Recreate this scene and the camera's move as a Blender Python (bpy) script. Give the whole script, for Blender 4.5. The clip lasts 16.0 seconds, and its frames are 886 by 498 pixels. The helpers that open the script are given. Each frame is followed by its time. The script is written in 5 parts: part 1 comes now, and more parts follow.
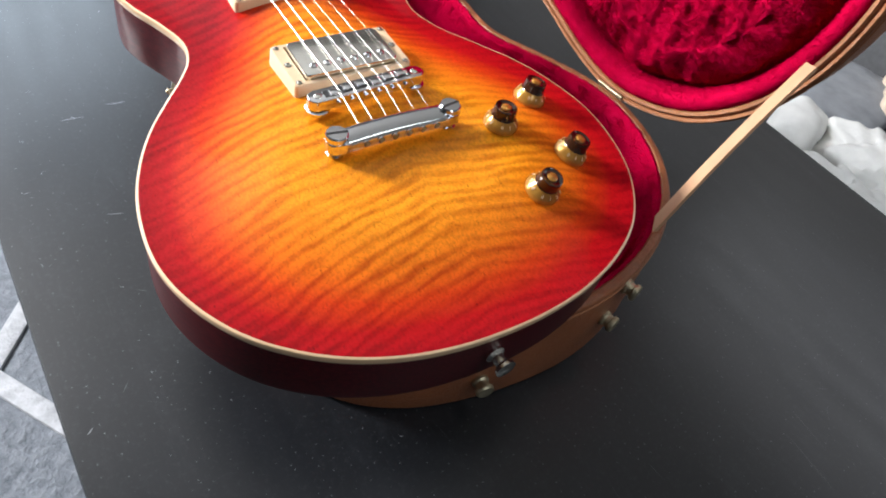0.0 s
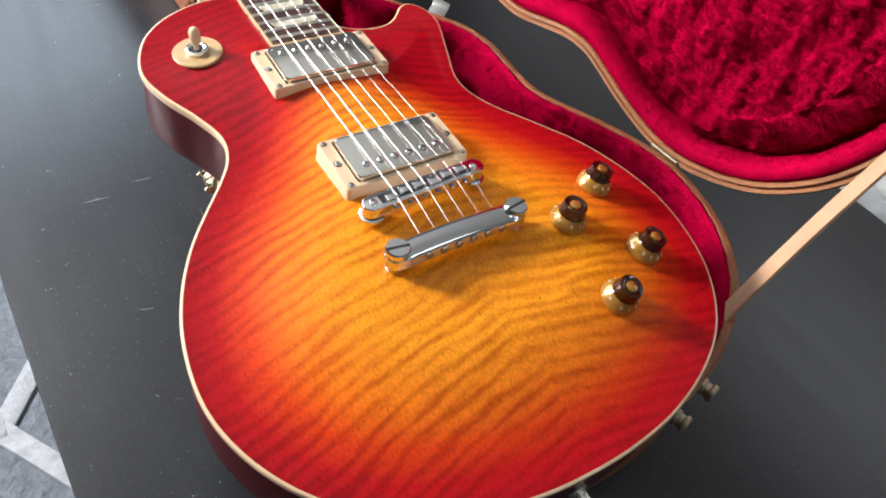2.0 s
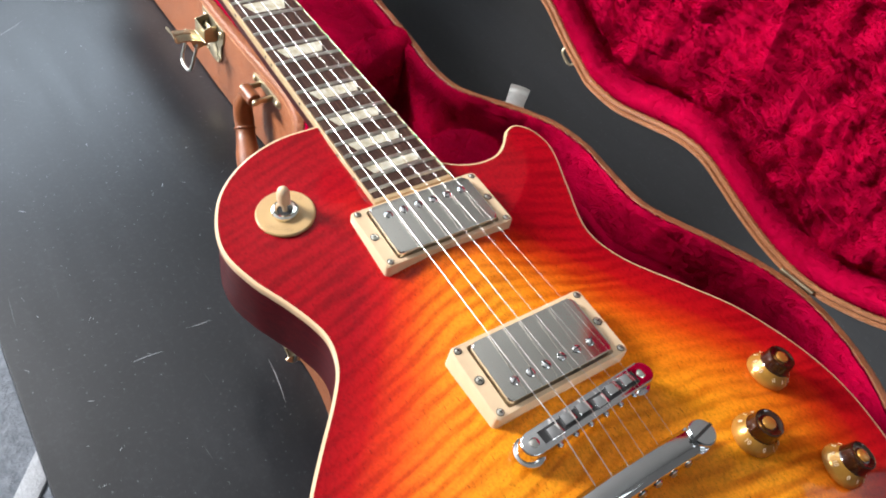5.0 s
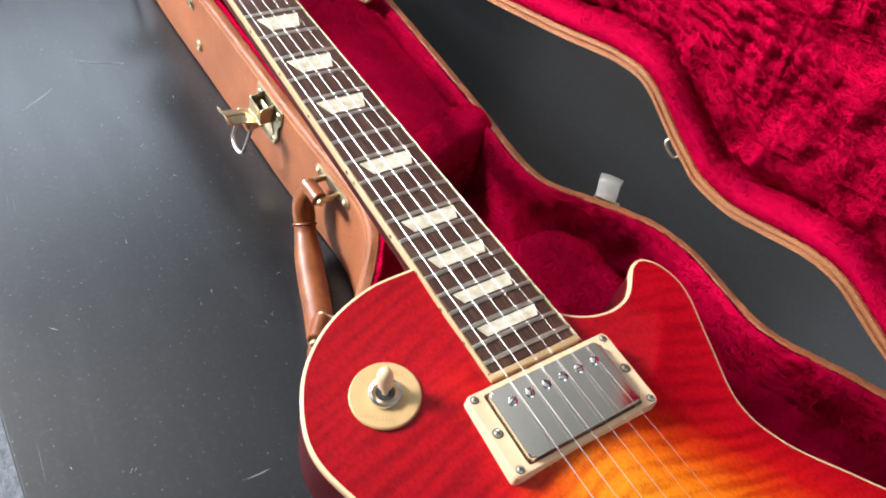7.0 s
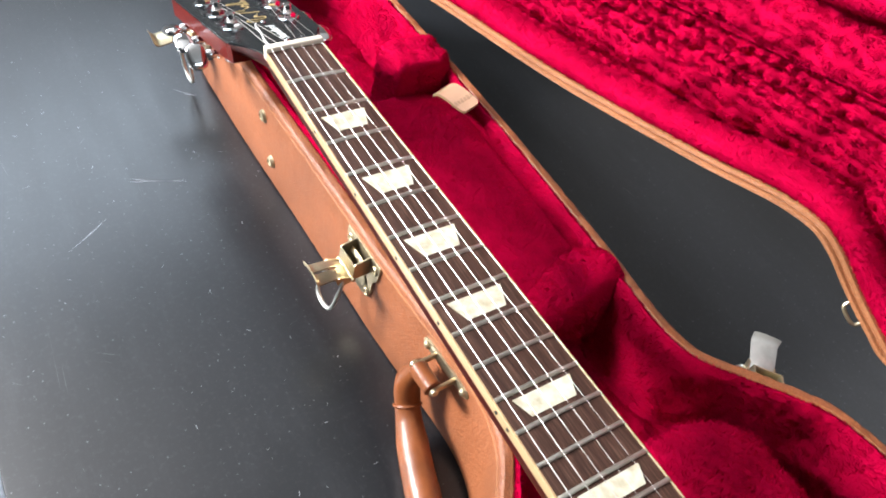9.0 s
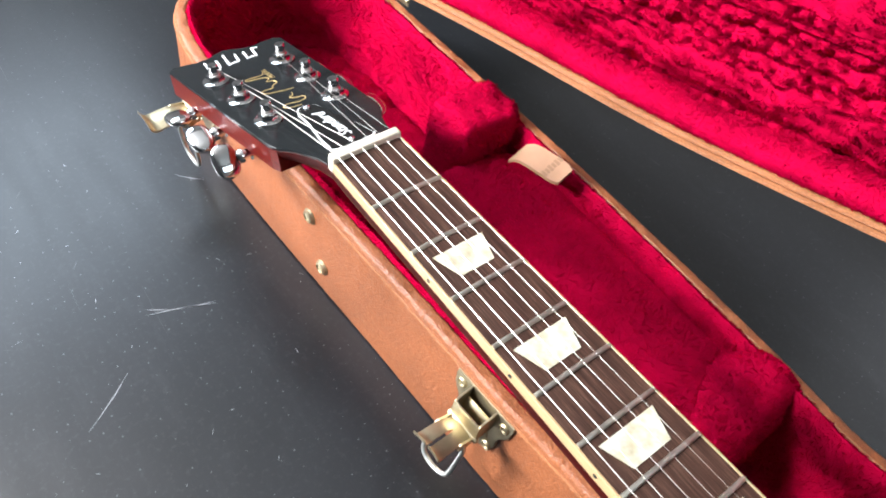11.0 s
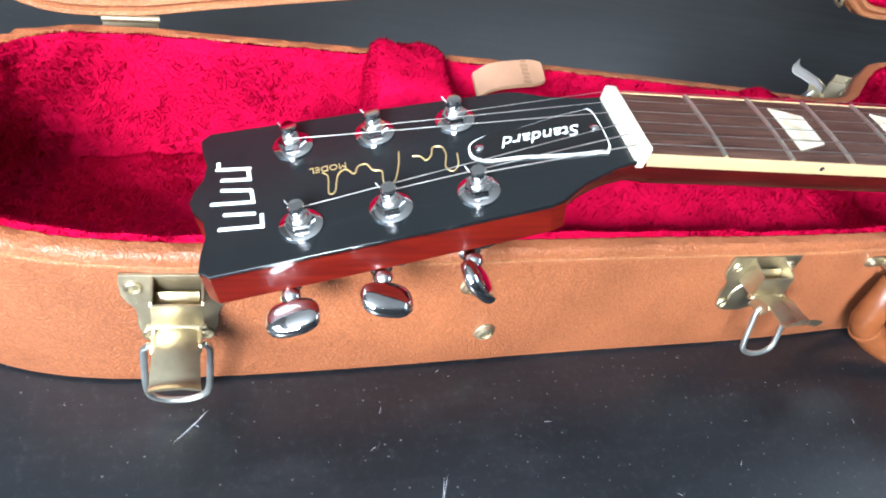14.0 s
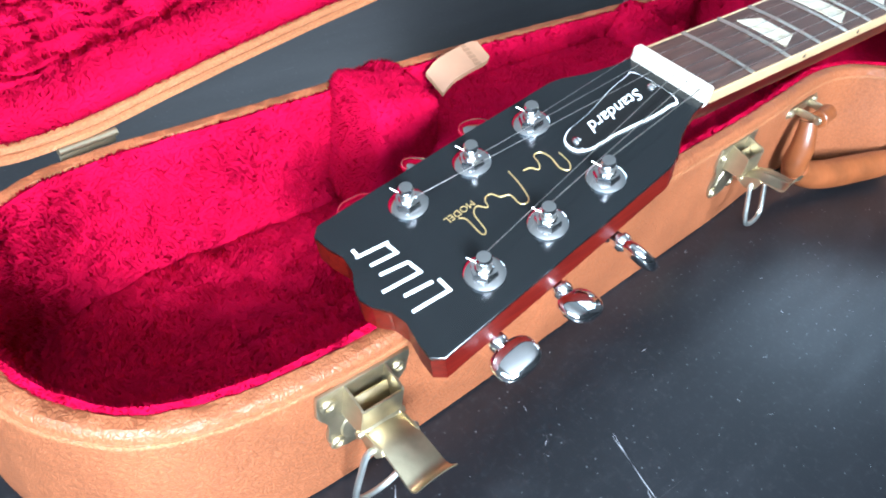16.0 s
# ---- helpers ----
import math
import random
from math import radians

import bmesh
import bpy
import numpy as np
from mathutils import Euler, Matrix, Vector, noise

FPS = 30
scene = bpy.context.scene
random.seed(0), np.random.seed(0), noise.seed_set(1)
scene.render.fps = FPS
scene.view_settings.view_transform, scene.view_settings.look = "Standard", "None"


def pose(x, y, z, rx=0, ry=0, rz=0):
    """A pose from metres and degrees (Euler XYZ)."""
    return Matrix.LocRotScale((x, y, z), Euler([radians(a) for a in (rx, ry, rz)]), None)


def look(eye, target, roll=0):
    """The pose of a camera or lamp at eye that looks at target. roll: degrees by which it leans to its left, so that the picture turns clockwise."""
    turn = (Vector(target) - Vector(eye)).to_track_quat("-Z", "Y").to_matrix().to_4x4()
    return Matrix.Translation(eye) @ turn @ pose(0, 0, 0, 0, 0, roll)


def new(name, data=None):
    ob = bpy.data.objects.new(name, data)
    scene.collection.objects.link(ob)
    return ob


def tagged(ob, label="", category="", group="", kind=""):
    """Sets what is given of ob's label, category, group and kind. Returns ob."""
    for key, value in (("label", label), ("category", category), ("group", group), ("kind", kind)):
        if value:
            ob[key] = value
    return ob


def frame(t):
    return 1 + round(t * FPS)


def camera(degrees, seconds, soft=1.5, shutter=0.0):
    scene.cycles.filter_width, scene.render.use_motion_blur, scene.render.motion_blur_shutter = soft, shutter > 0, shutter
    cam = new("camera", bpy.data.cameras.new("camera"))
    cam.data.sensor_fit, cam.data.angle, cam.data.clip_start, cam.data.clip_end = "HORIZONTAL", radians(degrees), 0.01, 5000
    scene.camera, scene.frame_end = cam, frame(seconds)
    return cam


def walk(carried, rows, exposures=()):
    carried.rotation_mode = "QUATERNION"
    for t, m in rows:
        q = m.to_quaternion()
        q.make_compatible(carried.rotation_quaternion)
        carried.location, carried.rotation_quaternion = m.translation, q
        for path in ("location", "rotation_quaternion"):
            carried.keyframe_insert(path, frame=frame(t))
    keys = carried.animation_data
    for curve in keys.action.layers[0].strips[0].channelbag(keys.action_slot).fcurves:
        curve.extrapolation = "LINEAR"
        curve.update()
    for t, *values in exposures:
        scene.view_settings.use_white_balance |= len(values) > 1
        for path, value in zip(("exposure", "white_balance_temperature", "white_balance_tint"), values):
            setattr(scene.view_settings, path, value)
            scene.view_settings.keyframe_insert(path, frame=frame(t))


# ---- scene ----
cam = camera(62.1, 16.0, 1.9, 0.12)
PATH = [
    (0, (-0.23, -0.976, 0.474), (0.735, 0.002, -0.98), 17.5),
    (0.5, (-0.227, -0.957, 0.476), (0.735, 0.022, -0.979), 17.2),
    (1, (-0.225, -0.937, 0.478), (0.737, 0.046, -0.974), 16.9),
    (1.5, (-0.223, -0.911, 0.479), (0.739, 0.076, -0.97), 16.5),
    (2, (-0.223, -0.887, 0.481), (0.736, 0.1, -0.97), 16.3),
    (2.5, (-0.224, -0.858, 0.48), (0.74, 0.136, -0.963), 16.1),
    (3, (-0.222, -0.831, 0.481), (0.741, 0.156, -0.967), 16.2),
    (3.5, (-0.221, -0.803, 0.481), (0.747, 0.175, -0.97), 16.4),
    (4, (-0.22, -0.776, 0.479), (0.753, 0.197, -0.972), 16.4),
    (4.2, (-0.219, -0.763, 0.48), (0.754, 0.205, -0.975), 16.4),
    (6.5, (-0.216, -0.615, 0.475), (0.758, 0.341, -0.987), 17.4),
    (7, (-0.203, -0.577, 0.467), (0.756, 0.398, -0.993), 17.3),
    (7.5, (-0.195, -0.526, 0.46), (0.747, 0.458, -1.004), 16.7),
    (8, (-0.191, -0.482, 0.458), (0.737, 0.527, -0.998), 16.2),
    (8.5, (-0.19, -0.445, 0.462), (0.729, 0.565, -0.999), 16.0),
    (9, (-0.184, -0.406, 0.46), (0.73, 0.603, -1.005), 15.9),
    (9.5, (-0.175, -0.366, 0.452), (0.726, 0.65, -1.017), 15.3),
    (9.7, (-0.172, -0.349, 0.453), (0.731, 0.658, -1.02), 15.4),
    (11.8, (-0.196, -0.121, 0.395), (0.917, 0.489, -1.15), 14.9),
    (12, (-0.203, -0.091, 0.388), (0.968, 0.412, -1.154), 16.0),
    (12.5, (-0.216, -0.021, 0.368), (1.074, 0.192, -1.145), 17.1),
    (13, (-0.221, 0.044, 0.35), (1.131, -0.025, -1.122), 16.9),
    (13.5, (-0.23, 0.108, 0.33), (1.151, -0.226, -1.078), 17.4),
    (14, (-0.228, 0.166, 0.307), (1.134, -0.441, -1.027), 17.4),
    (14.5, (-0.213, 0.233, 0.283), (1.08, -0.601, -0.995), 15.2),
    (15, (-0.189, 0.29, 0.282), (0.995, -0.712, -0.98), 13.1),
    (15.5, (-0.158, 0.31, 0.286), (0.93, -0.787, -0.983), 11.2),
    (16, (-0.15, 0.298, 0.306), (0.871, -0.814, -1.005), 9.9),
]
walk(cam, [(t, look(eye, target, roll)) for t, eye, target, roll in PATH],
     exposures=[(0, -0.18, 6500, 10), (2, -0.36, 6500, 10), (4, -0.44, 6500, 10), (9.5, -0.12, 6500, 10), (12.5, -0.12, 6150, 7), (16, 0.08, 5300, 2)])

# ---- world and light ----
world = bpy.data.worlds.new("sky")
scene.world = world
world.use_nodes = True
sky = world.node_tree.nodes.new("ShaderNodeTexSky")
sky.sky_type, sky.sun_disc, sky.sun_elevation, sky.sun_rotation = "NISHITA", False, radians(40), radians(150)
backdrop_node = world.node_tree.nodes["Background"]
backdrop_node.inputs["Strength"].default_value = 0.12
world.node_tree.links.new(sky.outputs[0], backdrop_node.inputs["Color"])

FLOOR_Z = -0.74
ROOM = dict(x0=-1.75, x1=2.3, y0=-2.2, y1=1.75, z1=2.2)
WEST = dict(a0=0.75, a1=1.58, z0=0.85, z1=1.60)
# SOUTH and EAST openings are added, sized for reflections wanted on the tabletop
SOUTH = dict(a0=-0.45, a1=1.15, z0=1.40, z1=2.10)
EAST = dict(a0=-1.60, a1=-0.10, z0=0.90, z1=2.00)
NORTH = dict(a0=-1.65, a1=0.25, z0=0.80, z1=1.70)


def area_lamp(name, size_x, size_y, watts, colour, m):
    lamp = bpy.data.lights.new(name, "AREA")
    lamp.shape, lamp.size, lamp.size_y, lamp.energy, lamp.color = "RECTANGLE", size_x, size_y, watts, colour
    ob = new(name, lamp)
    ob.matrix_world = m
    return ob


area_lamp("west_window_daylight", WEST["a1"] - WEST["a0"], WEST["z1"] - WEST["z0"], 400, (0.98, 0.98, 1.0),
          pose(ROOM["x0"] - 0.08, (WEST["a0"] + WEST["a1"]) / 2, (WEST["z0"] + WEST["z1"]) / 2, 90, 0, -90))
area_lamp("north_window_daylight", NORTH["a1"] - NORTH["a0"], NORTH["z1"] - NORTH["z0"], 50, (0.74, 0.87, 1.0),
          pose((NORTH["a0"] + NORTH["a1"]) / 2, ROOM["y1"] + 0.08, (NORTH["z0"] + NORTH["z1"]) / 2, -90, 0, 0))
# added lamp, no window known here: brightens the tabletop's southward reflection
area_lamp("south_reflection_lamp", SOUTH["a1"] - SOUTH["a0"], SOUTH["z1"] - SOUTH["z0"], 17, (0.80, 0.92, 1.0),
          pose((SOUTH["a0"] + SOUTH["a1"]) / 2, ROOM["y0"] - 0.08, (SOUTH["z0"] + SOUTH["z1"]) / 2, 90, 0, 0))

# added faint lamp, likewise unseen: lifts the table's reflection towards the east
area_lamp("east_reflection_lamp", EAST["a1"] - EAST["a0"], EAST["z1"] - EAST["z0"], 8, (1.0, 0.97, 0.92),
          pose(ROOM["x1"] + 0.08, (EAST["a0"] + EAST["a1"]) / 2, (EAST["z0"] + EAST["z1"]) / 2, 90, 0, 90))

# ---- materials ----
def material(name):
    m = bpy.data.materials.new(name)
    m.use_nodes = True
    t = m.node_tree
    return m, t.nodes, t.links, t.nodes["Principled BSDF"]


def node(nodes, kind, **values):
    n = nodes.new(kind)
    for key, value in values.items():
        n.inputs[key.replace("_", " ")].default_value = value
    return n


def ramp(nodes, links, source, stops):
    n = nodes.new("ShaderNodeValToRGB")
    while len(n.color_ramp.elements) < len(stops):
        n.color_ramp.elements.new(0.5)
    for e, (pos, col) in zip(n.color_ramp.elements, stops):
        e.position = pos
        e.color = (*col, 1) if len(col) == 3 else col
    links.new(source, n.inputs[0])
    return n.outputs[0]


def mapped(nodes, links, scale, kind="Object"):
    tc = nodes.new("ShaderNodeTexCoord")
    mp = nodes.new("ShaderNodeMapping")
    mp.inputs["Scale"].default_value = scale
    links.new(tc.outputs[kind], mp.inputs[0])
    return mp.outputs[0]


def noise_of(nodes, links, vector, scale, detail=3.0, rough=0.55):
    n = node(nodes, "ShaderNodeTexNoise", Scale=scale, Detail=detail, Roughness=rough)
    links.new(vector, n.inputs["Vector"])
    return n.outputs[0]


def mix(nodes, links, fac, a, b, mode="MIX"):
    n = nodes.new("ShaderNodeMix")
    n.data_type, n.blend_type = "RGBA", mode
    for socket, value in ((n.inputs[0], fac), (n.inputs[6], a), (n.inputs[7], b)):
        if isinstance(value, bpy.types.NodeSocket):
            links.new(value, socket)
        else:
            socket.default_value = value if not isinstance(value, tuple) else (*value[:3], 1)
    return n.outputs[2]


def math_node(nodes, links, op, a, b=0.0):
    n = nodes.new("ShaderNodeMath")
    n.operation = op
    for socket, value in zip(n.inputs, (a, b)):
        if isinstance(value, bpy.types.NodeSocket):
            links.new(value, socket)
        else:
            socket.default_value = value
    return n.outputs[0]


def bump(nodes, links, bsdf, height, strength, distance):
    n = node(nodes, "ShaderNodeBump", Strength=strength, Distance=distance)
    links.new(height, n.inputs["Height"])
    links.new(n.outputs[0], bsdf.inputs["Normal"])
    return n


def plain(name, colour, rough=0.5, metal=0.0, coat=0.0, grain=0.10, scale=60.0, relief=0.0, coat_rough=0.03):
    m, nodes, links, b = material(name)
    v = mapped(nodes, links, (1, 1, 1))
    n1 = noise_of(nodes, links, v, scale, 4)
    dark = tuple(c * (1 - grain) for c in colour)
    light = tuple(min(1, c * (1 + grain)) for c in colour)
    links.new(ramp(nodes, links, n1, [(0.3, dark), (0.7, light)]), b.inputs["Base Color"])
    n2 = noise_of(nodes, links, v, scale * 0.35, 5)
    links.new(ramp(nodes, links, n2, [(0.25, (rough * 0.75,) * 3), (0.75, (min(1, rough * 1.3),) * 3)]), b.inputs["Roughness"])
    b.inputs["Metallic"].default_value = metal
    b.inputs["Coat Weight"].default_value = coat
    b.inputs["Coat Roughness"].default_value = coat_rough
    if relief:
        bump(nodes, links, b, noise_of(nodes, links, v, scale * 4, 3), 0.4, relief)
    return m


def flame_maple():
    """Book-matched flamed maple under a cherry sunburst and gloss lacquer."""
    m, nodes, links, b = material("flame_maple_sunburst")
    tc = nodes.new("ShaderNodeTexCoord")
    sep = nodes.new("ShaderNodeSeparateXYZ")
    links.new(tc.outputs["Object"], sep.inputs[0])
    ax = math_node(nodes, links, "ABSOLUTE", sep.outputs[0])
    s = math_node(nodes, links, "ADD", sep.outputs[1], math_node(nodes, links, "MULTIPLY", ax, 0.22))
    side = math_node(nodes, links, "GREATER_THAN", sep.outputs[0], 0.0)
    shift = math_node(nodes, links, "MULTIPLY", side, 0.25)

    def stretched(across, along):
        vec = nodes.new("ShaderNodeCombineXYZ")
        links.new(math_node(nodes, links, "MULTIPLY", ax, across), vec.inputs[0])
        links.new(math_node(nodes, links, "MULTIPLY", s, along), vec.inputs[1])
        links.new(shift, vec.inputs[2])
        return vec.outputs[0]

    # curl bands of uneven pitch, bent by a slow wander; soft broad waves under finer broken streaks
    wander = noise_of(nodes, links, stretched(7, 15), 1.0, 3.0, 0.6)
    phase = math_node(nodes, links, "ADD", math_node(nodes, links, "MULTIPLY", s, 2 * math.pi / 0.0092), math_node(nodes, links, "MULTIPLY", wander, 24.0))
    bands = math_node(nodes, links, "ADD", math_node(nodes, links, "MULTIPLY", math_node(nodes, links, "SINE", phase), 0.5), 0.5)
    streak = noise_of(nodes, links, stretched(22, 300), 1.0, 3.5, 0.65)
    broken = noise_of(nodes, links, stretched(34, 52), 1.0, 3.0, 0.6)
    flame = math_node(nodes, links, "ADD", math_node(nodes, links, "MULTIPLY", bands, 0.34), math_node(nodes, links, "MULTIPLY", streak, 0.56))
    flame = math_node(nodes, links, "ADD", flame, math_node(nodes, links, "MULTIPLY", math_node(nodes, links, "SUBTRACT", broken, 0.5), 0.75))
    flame = ramp(nodes, links, flame, [(0.22, (0.05,) * 3), (0.38, (0.50,) * 3), (0.50, (0.85,) * 3), (0.66, (1, 1, 1))])
    broad = noise_of(nodes, links, mapped(nodes, links, (1, 1, 1)), 11.0, 3)
    flame = mix(nodes, links, ramp(nodes, links, broad, [(0.36, (0.30,) * 3), (0.58, (1, 1, 1))]), (0.80, 0.80, 0.80), flame)
    at = nodes.new("ShaderNodeAttribute")
    at.attribute_name = "edge_distance"
    wob = math_node(nodes, links, "MULTIPLY", math_node(nodes, links, "SUBTRACT", broad, 0.5), 0.012)
    d = math_node(nodes, links, "ADD", at.outputs["Fac"], wob)
    d = math_node(nodes, links, "MULTIPLY", d, 10.0)
    upper = nodes.new("ShaderNodeMapRange")
    upper.interpolation_type = "SMOOTHSTEP"
    for key, value in (("From Min", -0.565), ("From Max", -0.465), ("To Min", 0.0), ("To Max", 0.55)):
        upper.inputs[key].default_value = value
    links.new(sep.outputs[1], upper.inputs["Value"])
    d = math_node(nodes, links, "SUBTRACT", d, upper.outputs["Result"])
    bright = ramp(nodes, links, d, [(0.0, (0.34, 0.002, 0.008)), (0.18, (0.46, 0.006, 0.007)), (0.35, (0.66, 0.050, 0.005)),
                                    (0.55, (0.84, 0.180, 0.008)), (0.90, (0.90, 0.32, 0.014))])
    dark = ramp(nodes, links, d, [(0.0, (0.21, 0.001, 0.005)), (0.18, (0.30, 0.003, 0.004)), (0.35, (0.42, 0.020, 0.003)),
                                  (0.55, (0.48, 0.066, 0.003)), (0.90, (0.56, 0.135, 0.004))])
    col = mix(nodes, links, flame, dark, bright)
    # open grain: sparse dark strokes along the boards, a fine mottle and tiny ticks between them
    pores = noise_of(nodes, links, mapped(nodes, links, (1500, 150, 200)), 1.0, 1.5)
    pores = ramp(nodes, links, pores, [(0.235, (0.10, 0.05, 0.03)), (0.285, (1, 1, 1))])
    col = mix(nodes, links, 0.85, col, pores, "MULTIPLY")
    ticks = noise_of(nodes, links, mapped(nodes, links, (1800, 620, 300)), 1.0, 2)
    ticks = ramp(nodes, links, ticks, [(0.30, (0.35, 0.25, 0.20)), (0.38, (1, 1, 1))])
    col = mix(nodes, links, 0.60, col, ticks, "MULTIPLY")
    fine = ramp(nodes, links, noise_of(nodes, links, mapped(nodes, links, (560, 380, 300)), 1.0, 4, 0.65), [(0.36, (0.62,) * 3), (0.58, (1.06,) * 3)])
    col = mix(nodes, links, 0.55, col, fine, "MULTIPLY")
    links.new(col, b.inputs["Base Color"])
    b.inputs["Roughness"].default_value = 0.42
    b.inputs["Specular IOR Level"].default_value = 0.05
    b.inputs["Coat Weight"].default_value = 0.7
    b.inputs["Coat IOR"].default_value = 1.34
    b.inputs["Coat Roughness"].default_value = 0.06
    return m


def cherry_mahogany(name="cherry_mahogany", base=(0.040, 0.002, 0.005), light=(0.085, 0.005, 0.008)):
    m, nodes, links, b = material(name)
    n = noise_of(nodes, links, mapped(nodes, links, (420, 26, 420)), 1.0, 4)
    links.new(ramp(nodes, links, n, [(0.3, base), (0.7, light)]), b.inputs["Base Color"])
    b.inputs["Roughness"].default_value = 0.4
    b.inputs["Specular IOR Level"].default_value = 0.12
    b.inputs["Coat Weight"].default_value = 0.16
    b.inputs["Coat Roughness"].default_value = 0.05
    return m


def rosewood():
    m, nodes, links, b = material("rosewood")
    n = noise_of(nodes, links, mapped(nodes, links, (900, 40, 600)), 1.0, 5, 0.65)
    col = ramp(nodes, links, n, [(0.30, (0.018, 0.008, 0.006)), (0.52, (0.055, 0.026, 0.018)), (0.75, (0.12, 0.065, 0.045))])
    links.new(col, b.inputs["Base Color"])
    b.inputs["Roughness"].default_value = 0.46
    b.inputs["Specular IOR Level"].default_value = 0.25
    bump(nodes, links, b, n, 0.3, 0.0004)
    return m


def mother_of_pearl():
    m, nodes, links, b = material("mother_of_pearl")
    v = mapped(nodes, links, (1, 1, 1))
    n = noise_of(nodes, links, v, 150, 3, 0.5)
    links.new(ramp(nodes, links, n, [(0.30, (0.42, 0.37, 0.25)), (0.45, (0.52, 0.47, 0.35)), (0.6, (0.60, 0.57, 0.46)), (0.72, (0.54, 0.55, 0.48))]), b.inputs["Base Color"])
    b.inputs["Roughness"].default_value = 0.18
    b.inputs["Coat Weight"].default_value = 0.6
    return m


def plush():
    """Short crimson pile: clumped light and dark, with a soft sheen."""
    m, nodes, links, b = material("crimson_plush")
    v = mapped(nodes, links, (1, 1, 1))
    big = noise_of(nodes, links, v, 28, 3)
    fine = noise_of(nodes, links, v, 420, 4, 0.7)
    mid = noise_of(nodes, links, v, 110, 2, 0.5)
    c1 = ramp(nodes, links, big, [(0.3, (0.33, 0.0004, 0.026)), (0.7, (0.45, 0.0008, 0.038))])
    c2 = ramp(nodes, links, mid, [(0.32, (0.86,) * 3), (0.55, (1, 1, 1))])
    col = mix(nodes, links, 0.8, c1, c2, "MULTIPLY")
    c3 = ramp(nodes, links, fine, [(0.3, (0.8,) * 3), (0.6, (1, 1, 1))])
    col = mix(nodes, links, 0.6, col, c3, "MULTIPLY")
    links.new(col, b.inputs["Base Color"])
    b.inputs["Roughness"].default_value = 0.85
    b.inputs["Specular IOR Level"].default_value = 0.02
    b.inputs["Sheen Weight"].default_value = 0.05
    b.inputs["Sheen Roughness"].default_value = 0.4
    b.inputs["Sheen Tint"].default_value = (1.0, 0.01, 0.15, 1)
    both = math_node(nodes, links, "ADD", mid, math_node(nodes, links, "MULTIPLY", fine, 0.6))
    bump(nodes, links, b, both, 0.25, 0.0015)
    return m


def plush_fibre():
    m, nodes, links, b = material("crimson_fibre")
    geo = nodes.new("ShaderNodeNewGeometry")
    big = noise_of(nodes, links, mapped(nodes, links, (1, 1, 1)), 48, 2, 0.5)
    c1 = ramp(nodes, links, geo.outputs["Random Per Island"], [(0.0, (0.52, 0.0006, 0.041)), (0.6, (0.59, 0.0010, 0.052)), (1.0, (0.66, 0.0023, 0.068))])
    c2 = ramp(nodes, links, big, [(0.30, (0.74,) * 3), (0.66, (1.10, 1.10, 1.10))])
    col = mix(nodes, links, 0.8, c1, c2, "MULTIPLY")
    nodes.remove(b)
    face = nodes.new("ShaderNodeBsdfDiffuse")
    glow = nodes.new("ShaderNodeBsdfTranslucent")
    both = nodes.new("ShaderNodeMixShader")
    for shader in (face, glow):
        links.new(col, shader.inputs["Color"])
    both.inputs[0].default_value = 0.42
    links.new(face.outputs[0], both.inputs[1])
    links.new(glow.outputs[0], both.inputs[2])
    links.new(both.outputs[0], nodes["Material Output"].inputs["Surface"])
    return m


def leather(name="tan_leathercloth", colour=(0.340, 0.113, 0.044)):
    m, nodes, links, b = material(name)
    v = mapped(nodes, links, (1, 1, 1))
    big = noise_of(nodes, links, v, 14, 4)
    dark = tuple(c * 0.72 for c in colour)
    light = tuple(c * 1.18 for c in colour)
    col = ramp(nodes, links, big, [(0.3, dark), (0.7, light)])
    vor = node(nodes, "ShaderNodeTexVoronoi", Scale=470.0)
    vor.feature = "DISTANCE_TO_EDGE"
    warp = mix(nodes, links, 0.004, v, noise_of(nodes, links, v, 160, 2))
    links.new(warp, vor.inputs["Vector"])
    crease = ramp(nodes, links, vor.outputs["Distance"], [(0.0, (0.50,) * 3), (0.20, (1, 1, 1))])
    fine = noise_of(nodes, links, v, 330, 4, 0.65)
    col = mix(nodes, links, 0.60, col, crease, "MULTIPLY")
    col = mix(nodes, links, 0.35, col, ramp(nodes, links, fine, [(0.3, (0.6,) * 3), (0.65, (1, 1, 1))]), "MULTIPLY")
    links.new(col, b.inputs["Base Color"])
    b.inputs["Roughness"].default_value = 0.44
    height = math_node(nodes, links, "ADD", math_node(nodes, links, "MULTIPLY", fine, 1.2), math_node(nodes, links, "MINIMUM", vor.outputs["Distance"], 0.25))
    bump(nodes, links, b, height, 0.60, 0.0011)
    return m


